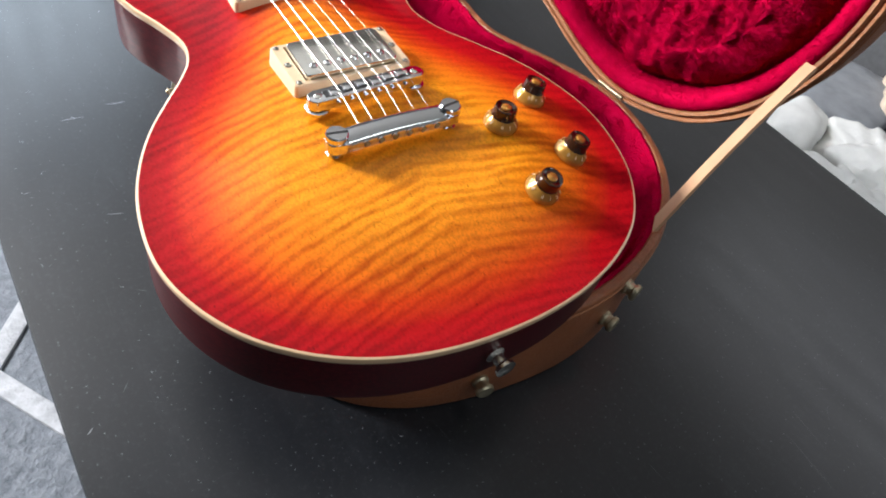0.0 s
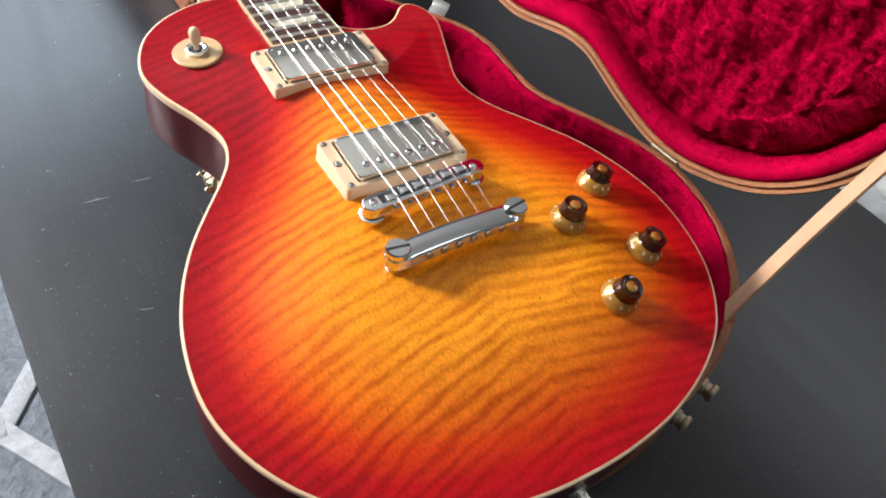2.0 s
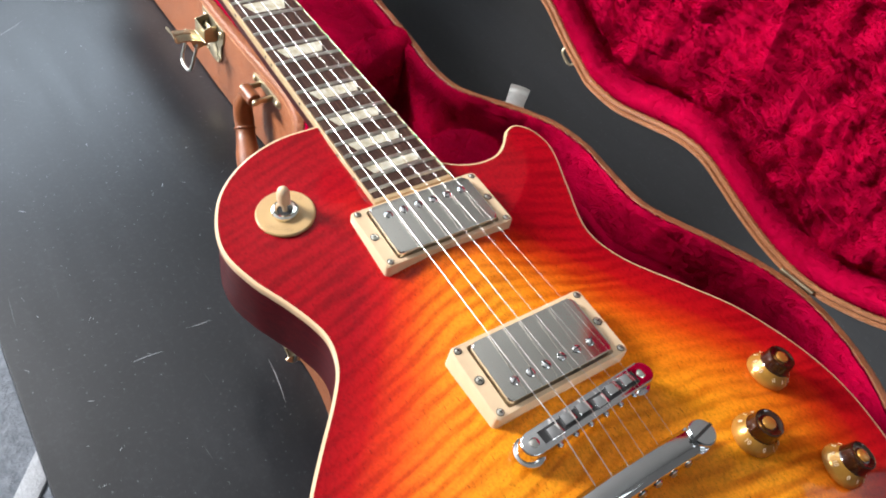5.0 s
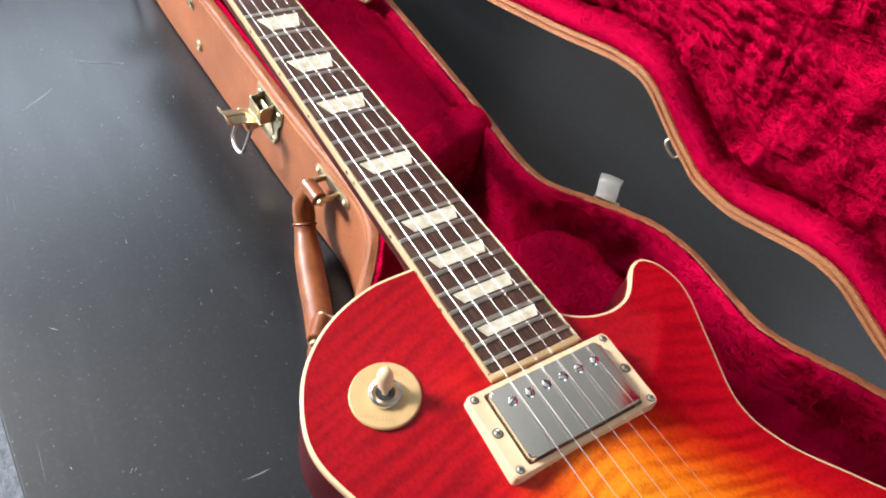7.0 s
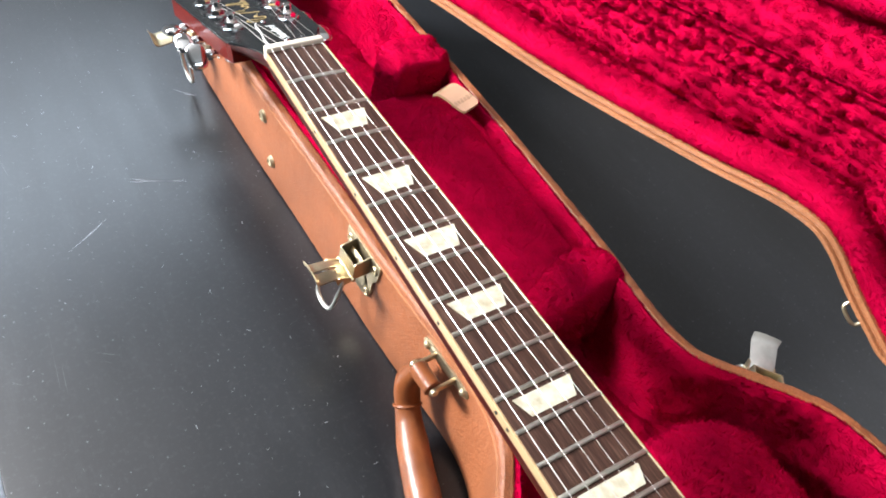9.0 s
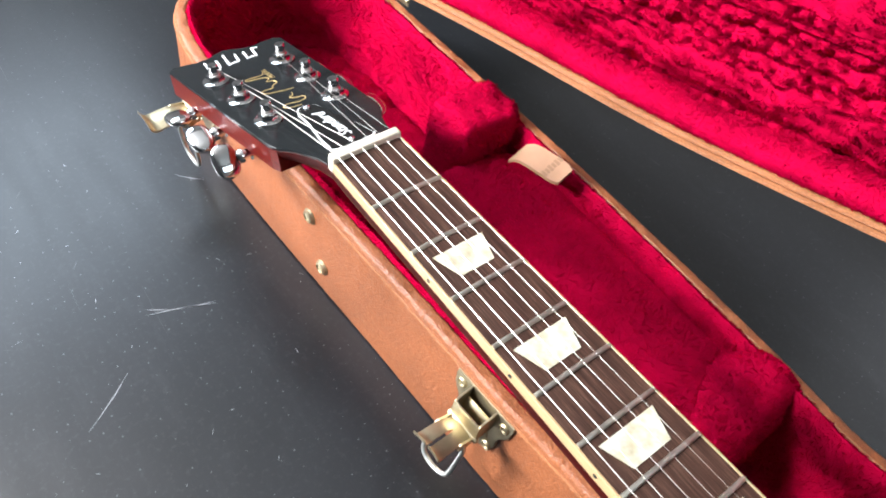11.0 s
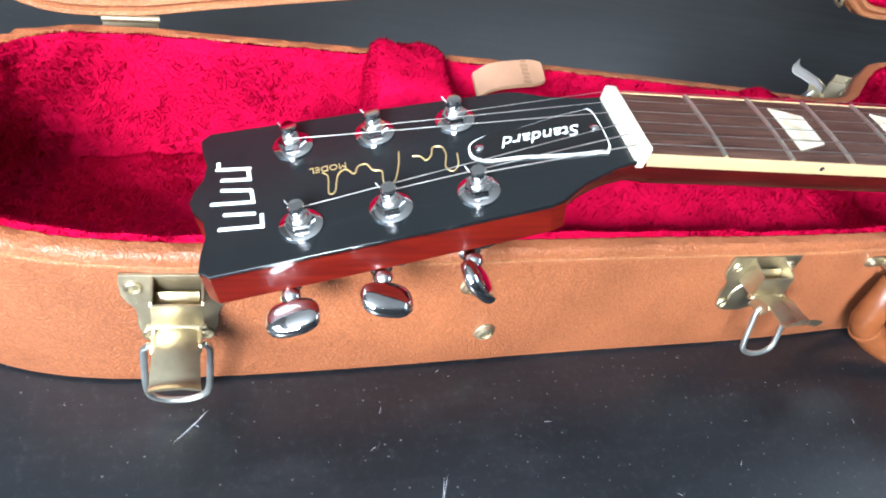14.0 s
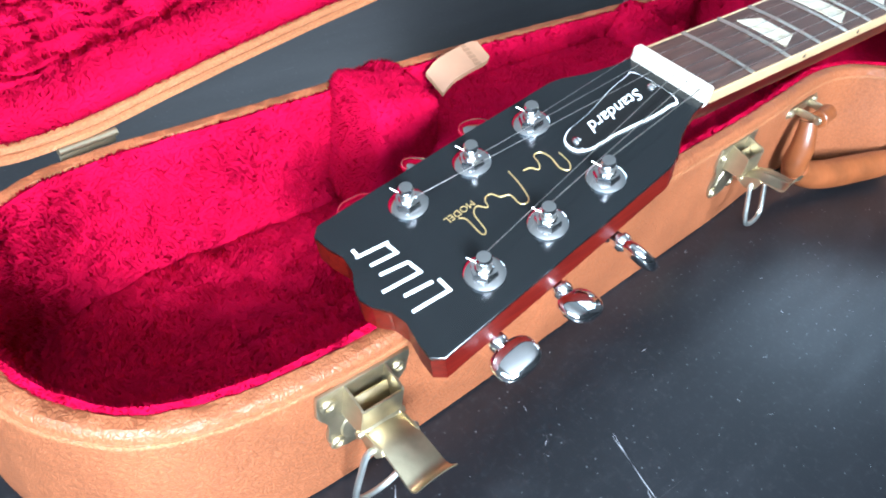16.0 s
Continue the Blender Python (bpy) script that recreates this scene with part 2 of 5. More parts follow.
def table_paint():
    """Dark satin tabletop with dust, pale nicks and fine scratches."""
    m, nodes, links, b = material("black_satin_tabletop")
    v = mapped(nodes, links, (1, 1, 1))
    cloud = noise_of(nodes, links, v, 7, 5, 0.6)
    col = ramp(nodes, links, cloud, [(0.3, (0.0050, 0.0057, 0.0072)), (0.7, (0.0100, 0.0112, 0.0138))])
    vor = node(nodes, "ShaderNodeTexVoronoi", Scale=42.0)
    links.new(v, vor.inputs["Vector"])
    vor.voronoi_dimensions = "2D"
    pick = nodes.new("ShaderNodeSeparateColor")
    links.new(vor.outputs["Color"], pick.inputs[0])
    near = math_node(nodes, links, "LESS_THAN", vor.outputs["Distance"], math_node(nodes, links, "MULTIPLY", pick.outputs[1], 0.022))
    speck = math_node(nodes, links, "MULTIPLY", near, math_node(nodes, links, "GREATER_THAN", pick.outputs[0], 0.86))
    col = mix(nodes, links, math_node(nodes, links, "MULTIPLY", speck, 0.22), col, (0.45, 0.46, 0.48))
    haze = ramp(nodes, links, noise_of(nodes, links, mapped(nodes, links, (1.0, 0.35, 1)), 38, 7, 0.78), [(0.52, (0, 0, 0)), (0.76, (0.085, 0.090, 0.100))])
    col = mix(nodes, links, 0.10, col, haze, "ADD")
    film_dust = ramp(nodes, links, noise_of(nodes, links, v, 240, 6, 0.8), [(0.53, (0, 0, 0)), (0.74, (0.085, 0.088, 0.094))])
    col = mix(nodes, links, 0.22, col, film_dust, "ADD")
    rubbed = ramp(nodes, links, noise_of(nodes, links, mapped(nodes, links, (700, 12, 1)), 1.0, 3, 0.6), [(0.55, (0, 0, 0)), (0.85, (0.055, 0.057, 0.062))])
    col = mix(nodes, links, 0.06, col, rubbed, "ADD")
    dust = node(nodes, "ShaderNodeTexVoronoi", Scale=130.0)
    dust.voronoi_dimensions = "2D"
    links.new(v, dust.inputs["Vector"])
    grain = nodes.new("ShaderNodeSeparateColor")
    links.new(dust.outputs["Color"], grain.inputs[0])
    patch = math_node(nodes, links, "GREATER_THAN", math_node(nodes, links, "ADD", math_node(nodes, links, "MULTIPLY", grain.outputs[0], 0.5), cloud), 0.80)
    tiny = math_node(nodes, links, "LESS_THAN", dust.outputs["Distance"], math_node(nodes, links, "MULTIPLY", grain.outputs[1], 0.075))
    col = mix(nodes, links, math_node(nodes, links, "MULTIPLY", math_node(nodes, links, "MULTIPLY", tiny, patch), 0.20), col, (0.40, 0.42, 0.45))
    marks = None
    for turn, stretch, cut in ((0.55, (26, 620, 1), 0.775), (-0.9, (30, 700, 1), 0.785), (1.45, (18, 560, 1), 0.78), (1.62, (7, 800, 1), 0.765)):
        tc = nodes.new("ShaderNodeTexCoord")
        rot = nodes.new("ShaderNodeMapping")
        rot.inputs["Rotation"].default_value = (0, 0, turn)
        links.new(tc.outputs["Object"], rot.inputs[0])
        mp = nodes.new("ShaderNodeMapping")
        mp.inputs["Scale"].default_value = stretch
        links.new(rot.outputs[0], mp.inputs[0])
        n = noise_of(nodes, links, mp.outputs[0], 1.0, 1.5)
        k = ramp(nodes, links, n, [(cut - 0.015, (0, 0, 0)), (cut + 0.03, (1, 1, 1))])
        marks = k if marks is None else mix(nodes, links, 1.0, marks, k, "ADD")
    col = mix(nodes, links, math_node(nodes, links, "MULTIPLY", marks, 0.22), col, (0.35, 0.36, 0.38))
    links.new(col, b.inputs["Base Color"])
    smear = noise_of(nodes, links, mapped(nodes, links, (60, 8, 1)), 1.0, 5)
    r = math_node(nodes, links, "ADD", math_node(nodes, links, "MULTIPLY", smear, 0.16), 0.24)
    links.new(r, b.inputs["Roughness"])
    b.inputs["Specular IOR Level"].default_value = 0.52
    bump(nodes, links, b, noise_of(nodes, links, v, 900, 2), 0.06, 0.0004)
    return m


def amber(name, colour, metal, rough):
    m, nodes, links, b = material(name)
    n = noise_of(nodes, links, mapped(nodes, links, (1, 1, 1)), 240, 2)
    links.new(ramp(nodes, links, n, [(0.3, tuple(c * 0.85 for c in colour)), (0.7, colour)]), b.inputs["Base Color"])
    b.inputs["Metallic"].default_value, b.inputs["Roughness"].default_value = metal, rough
    b.inputs["Coat Weight"].default_value, b.inputs["Coat Roughness"].default_value = 0.6, 0.02
    return m


M_TOP = flame_maple()
M_BACK = cherry_mahogany()
M_NECK = cherry_mahogany("cherry_neck", (0.030, 0.002, 0.002), (0.062, 0.004, 0.003))
M_HEADSIDE = cherry_mahogany("cherry_headstock_edge", (0.062, 0.003, 0.002), (0.115, 0.007, 0.003))
M_CREAM = plain("cream_binding", (0.68, 0.465, 0.27), 0.35, coat=0.7, grain=0.05, scale=90)
M_NECKBIND = plain("aged_cream_binding", (0.42, 0.29, 0.15), 0.40, coat=0.3, grain=0.06, scale=90)
M_WASHER = plain("aged_ivory_plastic", (0.50, 0.32, 0.14), 0.40, coat=0.2, grain=0.05, scale=120)
M_IVORY = plain("ivory_plastic", (0.66, 0.48, 0.30), 0.38, coat=0.3, grain=0.04, scale=120)
M_NUT = plain("bone_nut", (0.64, 0.58, 0.47), 0.35, grain=0.04, scale=150)
M_ROSE = rosewood()
M_PEARL = mother_of_pearl()
M_CHROME = plain("chrome", (0.78, 0.78, 0.78), 0.07, metal=1.0, grain=0.02)
M_NICKEL = plain("nickel", (0.84, 0.82, 0.75), 0.14, metal=1.0, grain=0.03, scale=40)
M_FRET = plain("fret_wire", (0.62, 0.60, 0.52), 0.38, metal=1.0, grain=0.06, scale=200)
M_STRING = plain("steel_string", (0.47, 0.45, 0.42), 0.40, metal=1.0, grain=0.05, scale=400)
M_BRASS = plain("worn_brass", (0.54, 0.47, 0.32), 0.42, metal=1.0, grain=0.18, scale=70, relief=0.0003)
M_STEEL = plain("zinc_wire", (0.56, 0.58, 0.55), 0.42, metal=1.0, grain=0.1, scale=120)
M_DARK = plain("dark_slot", (0.015, 0.015, 0.015), 0.5)
M_EBONY = plain("black_lacquer", (0.008, 0.0095, 0.0105), 0.22, coat=0.0, grain=0.1, coat_rough=0.03)
M_BLACKPL = plain("black_plastic", (0.008, 0.008, 0.008), 0.22, grain=0.1)
M_WHITE = plain("white_plastic", (0.82, 0.82, 0.80), 0.35, grain=0.03)
# paler than the brass: the rear lever's reflected light is put into its colour
M_LEVER_SHINE = plain("lever_metal_painted_shine", (0.48, 0.48, 0.45), 0.45, metal=0.6, grain=0.12, scale=120)
M_GOLD = plain("gold_decal", (0.55, 0.40, 0.17), 0.4, metal=0.6, grain=0.1, scale=300)
M_LOGO = plain("pearl_inlay", (0.80, 0.83, 0.82), 0.2, coat=0.5, grain=0.12, scale=200)
M_PLUSH = plush()
M_FIBRE = plush_fibre()
M_TAN = leather()
M_EDGE = leather("tan_edge_welt", (0.40, 0.160, 0.066))
M_HANDLE = plain("brown_handle_leather", (0.20, 0.060, 0.018), 0.36, grain=0.30, scale=40, relief=0.0010)
M_STRAP = plain("natural_leather_strap", (0.45, 0.26, 0.145), 0.6, grain=0.08, scale=40, relief=0.0004)
# the strap's leather darkened, as the tab catches too much light from above
M_TAB = plain("shaded_tab_leather", (0.29, 0.160, 0.092), 0.6, grain=0.10, scale=60, relief=0.0004)
M_TABLE = table_paint()
M_CAP = amber("amber_knob_cap", (0.030, 0.008, 0.002), 0.1, 0.15)
M_SKIRT = amber("gold_knob_skirt", (0.46, 0.225, 0.040), 0.45, 0.20)
M_KNOBGOLD = amber("gold_knob_centre", (0.60, 0.27, 0.05), 0.6, 0.25)
M_WALL = plain("grey_wall_paint", (0.10, 0.10, 0.10), 0.85, grain=0.03, scale=6)
M_CEIL = plain("warm_white_ceiling_paint", (0.28, 0.28, 0.275), 0.9, grain=0.02, scale=6)
M_EAST = plain("grey_wall_paint", (0.15, 0.145, 0.14), 0.85, grain=0.03, scale=6)
M_FLOORM = plain("pale_floor", (0.42, 0.41, 0.39), 0.7, grain=0.15, scale=14)


# ---- mesh helpers ----
def part(name, bm, mat, parent=None, label="", smooth=True, sharp=35):
    me = bpy.data.meshes.new(name)
    bmesh.ops.recalc_face_normals(bm, faces=bm.faces)
    for f in bm.faces:
        f.smooth = smooth
    for e in bm.edges:
        if len(e.link_faces) == 2 and e.calc_face_angle(0) > radians(sharp):
            e.smooth = False
    bm.to_mesh(me)
    bm.free()
    me.materials.append(mat)
    ob = new(name, me)
    ob.parent = parent
    if label:
        ob["label"] = label
    return ob


def thing(name, label, category, m=Matrix(), group="", kind=""):
    ob = new(name)
    ob.empty_display_size = 0.05
    ob.matrix_world = m
    return tagged(ob, label, category, group, kind)


def add_box(bm, size, m=Matrix(), bevel=0.0, seg=2):
    r = bmesh.ops.create_cube(bm, size=1, matrix=m @ Matrix.Diagonal((*size, 1)))
    if bevel:
        edges = {e for v in r["verts"] for e in v.link_edges}
        bmesh.ops.bevel(bm, geom=list(edges), offset=bevel, segments=seg, affect="EDGES", profile=0.5)


def add_cyl(bm, radius, depth, m=Matrix(), seg=24, top=None):
    """A cylinder from z = 0 to depth in m."""
    bmesh.ops.create_cone(bm, cap_ends=True, segments=seg, radius1=radius, radius2=radius if top is None else top, depth=depth,
                          matrix=m @ Matrix.Translation((0, 0, depth / 2)))


def add_lathe(bm, profile, m=Matrix(), seg=32):
    """Turns a profile of (radius, height) about z; radius 0 closes it."""
    rings = []
    for r, z in profile:
        if r <= 1e-6:
            rings.append([bm.verts.new(m @ Vector((0, 0, z)))])
        else:
            rings.append([bm.verts.new(m @ Vector((r * math.cos(a), r * math.sin(a), z))) for a in (2 * math.pi * i / seg for i in range(seg))])
    for a, b in zip(rings, rings[1:]):
        for i in range(seg):
            j = (i + 1) % seg
            quad = [a[i % len(a)], a[j % len(a)], b[j % len(b)], b[i % len(b)]]
            quad = list(dict.fromkeys(quad))
            if len(quad) > 2:
                bm.faces.new(quad)


def add_tube(bm, pts, radius, seg=8, closed=False, flat=1.0):
    """A round tube along points; radius a number or one per point."""
    pts = [Vector(p) for p in pts]
    n = len(pts)
    radii = radius if isinstance(radius, (list, tuple)) else [radius] * n
    rings, up = [], None
    for i, p in enumerate(pts):
        a = pts[(i - 1) % n] if closed or i else p
        b = pts[(i + 1) % n] if closed or i < n - 1 else p
        d = (b - a).normalized()
        if up is None:
            up = d.orthogonal().normalized()
        up = (up - d * up.dot(d)).normalized()
        side = d.cross(up)
        rings.append([bm.verts.new(p + radii[i] * (math.cos(w) * up + flat * math.sin(w) * side)) for w in (2 * math.pi * k / seg for k in range(seg))])
    pairs = list(zip(rings, rings[1:])) + ([(rings[-1], rings[0])] if closed else [])
    for a, b in pairs:
        for k in range(seg):
            bm.faces.new((a[k], a[(k + 1) % seg], b[(k + 1) % seg], b[k]))
    if not closed:
        bm.faces.new(rings[0])
        bm.faces.new(rings[-1][::-1])


def add_prism(bm, outline, z0, z1, m=Matrix(), bevel=0.0, seg=2):
    """An outline in x, y drawn out from z0 to z1."""
    low = [bm.verts.new(m @ Vector((x, y, z0))) for x, y in outline]
    high = [bm.verts.new(m @ Vector((x, y, z1))) for x, y in outline]
    n = len(outline)
    top = bm.faces.new(high)
    bm.faces.new(low[::-1])
    for i in range(n):
        bm.faces.new((low[i], low[(i + 1) % n], high[(i + 1) % n], high[i]))
    if bevel:
        bmesh.ops.bevel(bm, geom=list(top.edges), offset=bevel, segments=seg, affect="EDGES", profile=0.5)


def smooth_loop(points, count):
    """A closed curve through the points, evenly stepped."""
    p = np.array(points, float)
    n, fine = len(p), []
    for i in range(n):
        a, b, c, d = p[i - 1], p[i], p[(i + 1) % n], p[(i + 2) % n]
        for t in np.linspace(0, 1, 16, endpoint=False):
            fine.append(0.5 * (2 * b + (c - a) * t + (2 * a - 5 * b + 4 * c - d) * t**2 + (3 * b - a - 3 * c + d) * t**3))
    fine = np.array(fine + [fine[0]])
    run = np.r_[0, np.cumsum(np.linalg.norm(np.diff(fine, axis=0), axis=1))]
    at = np.linspace(0, run[-1], count, endpoint=False)
    return np.stack([np.interp(at, run, fine[:, 0]), np.interp(at, run, fine[:, 1])], 1)


def smooth_line(points, count):
    p = np.array(points, float)
    p = np.vstack([2 * p[0] - p[1], p, 2 * p[-1] - p[-2]])
    out = []
    for i in range(1, len(p) - 2):
        a, b, c, d = p[i - 1], p[i], p[i + 1], p[i + 2]
        for t in np.linspace(0, 1, 12, endpoint=False):
            out.append(0.5 * (2 * b + (c - a) * t + (2 * a - 5 * b + 4 * c - d) * t**2 + (3 * b - a - 3 * c + d) * t**3))
    out = np.array(out + [p[-2]])
    run = np.r_[0, np.cumsum(np.linalg.norm(np.diff(out, axis=0), axis=1))]
    at = np.linspace(0, run[-1], count)
    return np.stack([np.interp(at, run, out[:, k]) for k in range(p.shape[1])], 1)


def inset(loop, by):
    """The closed loop, which runs anticlockwise, moved inwards."""
    d = np.roll(loop, -1, 0) - np.roll(loop, 1, 0)
    d /= np.linalg.norm(d, axis=1)[:, None]
    out = loop + by * np.stack([-d[:, 1], d[:, 0]], 1)
    for _ in range(3 if abs(by) > 0.006 else 0):
        out = 0.5 * out + 0.25 * (np.roll(out, 1, 0) + np.roll(out, -1, 0))
    return out


def edge_distance(points, loop):
    a, d = loop, np.roll(loop, -1, 0) - loop
    best = np.full(len(points), 9.0)
    for i in range(len(a)):
        s = np.clip(((points - a[i]) @ d[i]) / (d[i] @ d[i]), 0, 1)
        best = np.minimum(best, np.linalg.norm(points - a[i] - s[:, None] * d[i], axis=1))
    return best


def loft(bm, rings, close=True):
    """Joins rings of the same number of points; returns the rings of vertices."""
    made = [[bm.verts.new(p) for p in r] for r in rings]
    n = len(made[0])
    for a, b in zip(made, made[1:]):
        for i in range(n if close else n - 1):
            bm.faces.new((a[i], a[(i + 1) % n], b[(i + 1) % n], b[i]))
    return made


def add_blob(bm, centre, size, power=3.0, seg=36, rough=0.0, freq=60.0):
    """A soft padded block."""
    def signed(v, e):
        return math.copysign(abs(v) ** e, v)
    e, rings = 2 / power, []
    for j in range(1, seg // 2):
        v = -math.pi / 2 + math.pi * j / (seg // 2)
        ring = []
        for i in range(seg):
            u = 2 * math.pi * i / seg
            p = Vector((signed(math.cos(v), e) * signed(math.cos(u), e) * size[0], signed(math.cos(v), e) * signed(math.sin(u), e) * size[1], signed(math.sin(v), e) * size[2]))
            if rough:
                p *= 1 + rough * noise.noise((p + Vector(centre)) * freq)
            ring.append(Vector(centre) + p)
        rings.append(ring)
    made = loft(bm, rings)
    for ring, z in ((made[0], -1), (made[-1], 1)):
        tip = bm.verts.new(Vector(centre) + Vector((0, 0, z * size[2])))
        for i in range(seg):
            bm.faces.new((ring[i], ring[(i + 1) % seg], tip))


def add_text(name, words, size, m, mat, parent, shear=0.0, thick=0.00015, label="", spacing=1.0):
    cu = bpy.data.curves.new(name, "FONT")
    cu.body, cu.size, cu.shear, cu.extrude, cu.align_x, cu.align_y = words, size, shear, thick, "CENTER", "CENTER"
    cu.space_character = spacing
    cu.resolution_u = 3
    tmp = new("text_tmp", cu)
    bpy.context.view_layer.update()
    me = bpy.data.meshes.new_from_object(tmp.evaluated_get(bpy.context.evaluated_depsgraph_get()))
    bpy.data.objects.remove(tmp)
    me.transform(m)
    me.materials.clear()
    me.materials.append(mat)
    ob = new(name, me)
    ob.parent = parent
    if label:
        ob["label"] = label
    return ob


# ---- the room ----
def room():
    x0, x1, y0, y1, z1 = (ROOM[k] for k in ("x0", "x1", "y0", "y1", "z1"))
    t = 0.15

    def slab(name, lo, hi, mat, label, cat):
        bm = bmesh.new()
        add_box(bm, [b - a for a, b in zip(lo, hi)], Matrix.Translation([(a + b) / 2 for a, b in zip(lo, hi)]))
        tagged(part(name, bm, mat, smooth=False), label, cat, kind="structure")

    slab("floor", (x0 - t, y0 - t, FLOOR_Z - 0.1), (x1 + t, y1 + t, FLOOR_Z), M_FLOORM, "pale matt floor under the table", "floor")
    slab("ceiling", (x0 - t, y0 - t, z1), (x1 + t, y1 + t, z1 + 0.1), M_CEIL, "plain warm white ceiling over the table", "ceiling")
    for name, w, lo, hi, place in (("wall_west", WEST, y0 - t, y1 + t, lambda a, z: (x0 - t / 2, a, z)), ("wall_east", EAST, y0 - t, y1 + t, lambda a, z: (x1 + t / 2, a, z)), ("wall_north", NORTH, x0, x1, lambda a, z: (a, y1 + t / 2, z)),
                                   ("wall_south", SOUTH, x0, x1, lambda a, z: (a, y0 - t / 2, z))):
        bm = bmesh.new()
        for a0, a1, b0, b1 in ((lo, w["a0"], FLOOR_Z, z1), (w["a1"], hi, FLOOR_Z, z1), (w["a0"], w["a1"], FLOOR_Z, w["z0"]), (w["a0"], w["a1"], w["z1"], z1)):
            size = (t, a1 - a0, b1 - b0) if name in ("wall_west", "wall_east") else (a1 - a0, t, b1 - b0)
            add_box(bm, size, Matrix.Translation(place((a0 + a1) / 2, (b0 + b1) / 2)))
        tagged(part(name, bm, M_EAST if name == "wall_east" else M_WALL, smooth=False), "unseen grey wall with a wide opening for a daylight lamp", "wall", kind="structure")


room()


def rug_cloth():
    m, nodes, links, b = material("grey_rug")
    v = mapped(nodes, links, (1, 1, 1))
    n = noise_of(nodes, links, v, 45, 5, 0.7)
    big = noise_of(nodes, links, v, 6, 3)
    c1 = ramp(nodes, links, n, [(0.3, (0.13, 0.145, 0.17)), (0.7, (0.30, 0.325, 0.36))])
    col = mix(nodes, links, 0.4, c1, ramp(nodes, links, big, [(0.3, (0.6,) * 3), (0.7, (1, 1, 1))]), "MULTIPLY")
    links.new(col, b.inputs["Base Color"])
    b.inputs["Roughness"].default_value = 0.95
    bump(nodes, links, b, n, 0.8, 0.01)
    return m


def rug():
    m = Matrix.Translation((-0.75, -0.25, FLOOR_Z))
    r = thing("rug", "thick grey rug with broad white woven lines beside the table", "rug", m)
    bm = bmesh.new()
    add_box(bm, (1.7, 2.6, 0.022), Matrix.Translation((0, 0, 0.011)), 0.008)
    part("rug_body", bm, rug_cloth(), r)
    white = plain("white_rug_yarn", (0.42, 0.43, 0.45), 0.95, grain=0.22, scale=50, relief=0.006)
    for k, (a, b) in enumerate((((0.42, 0.12), (0.60, 0.36)), ((0.42, 0.12), (0.60, -0.17)), ((0.05, 0.12), (0.42, 0.12)), ((0.60, 0.36), (0.80, 0.36)), ((0.60, -0.17), (0.80, -0.17)))):
        a, b = Vector((*a, 0.0240 + 0.0015 * k)), Vector((*b, 0.0240 + 0.0015 * k))
        d = b - a
        bm = bmesh.new()
        add_box(bm, (d.length + 0.02, 0.036, 0.010), Matrix.Translation((a + b) / 2) @ Matrix.Rotation(math.atan2(d.y, d.x), 4, "Z"), 0.004)
        part("line", bm, white, r, "raised white line")


rug()


SCRATCHES = [(-0.068, 0.059, -0.092, 0.066),
             (-0.024, 0.165, -0.041, 0.18),
             (-0.098, 0.069, -0.109, 0.075),
             (-0.137, 0.037, -0.17, 0.012),
             (-0.111, 0.071, -0.067, 0.057),
             (-0.106, -0.386, -0.123, -0.386),
             (-0.082, -0.437, -0.086, -0.475),
             (-0.149, -0.525, -0.161, -0.522),
             (-0.168, -0.398, -0.146, -0.398),
             (-0.22, -0.705, -0.225, -0.709),
             (-0.201, -0.224, -0.196, -0.228)]


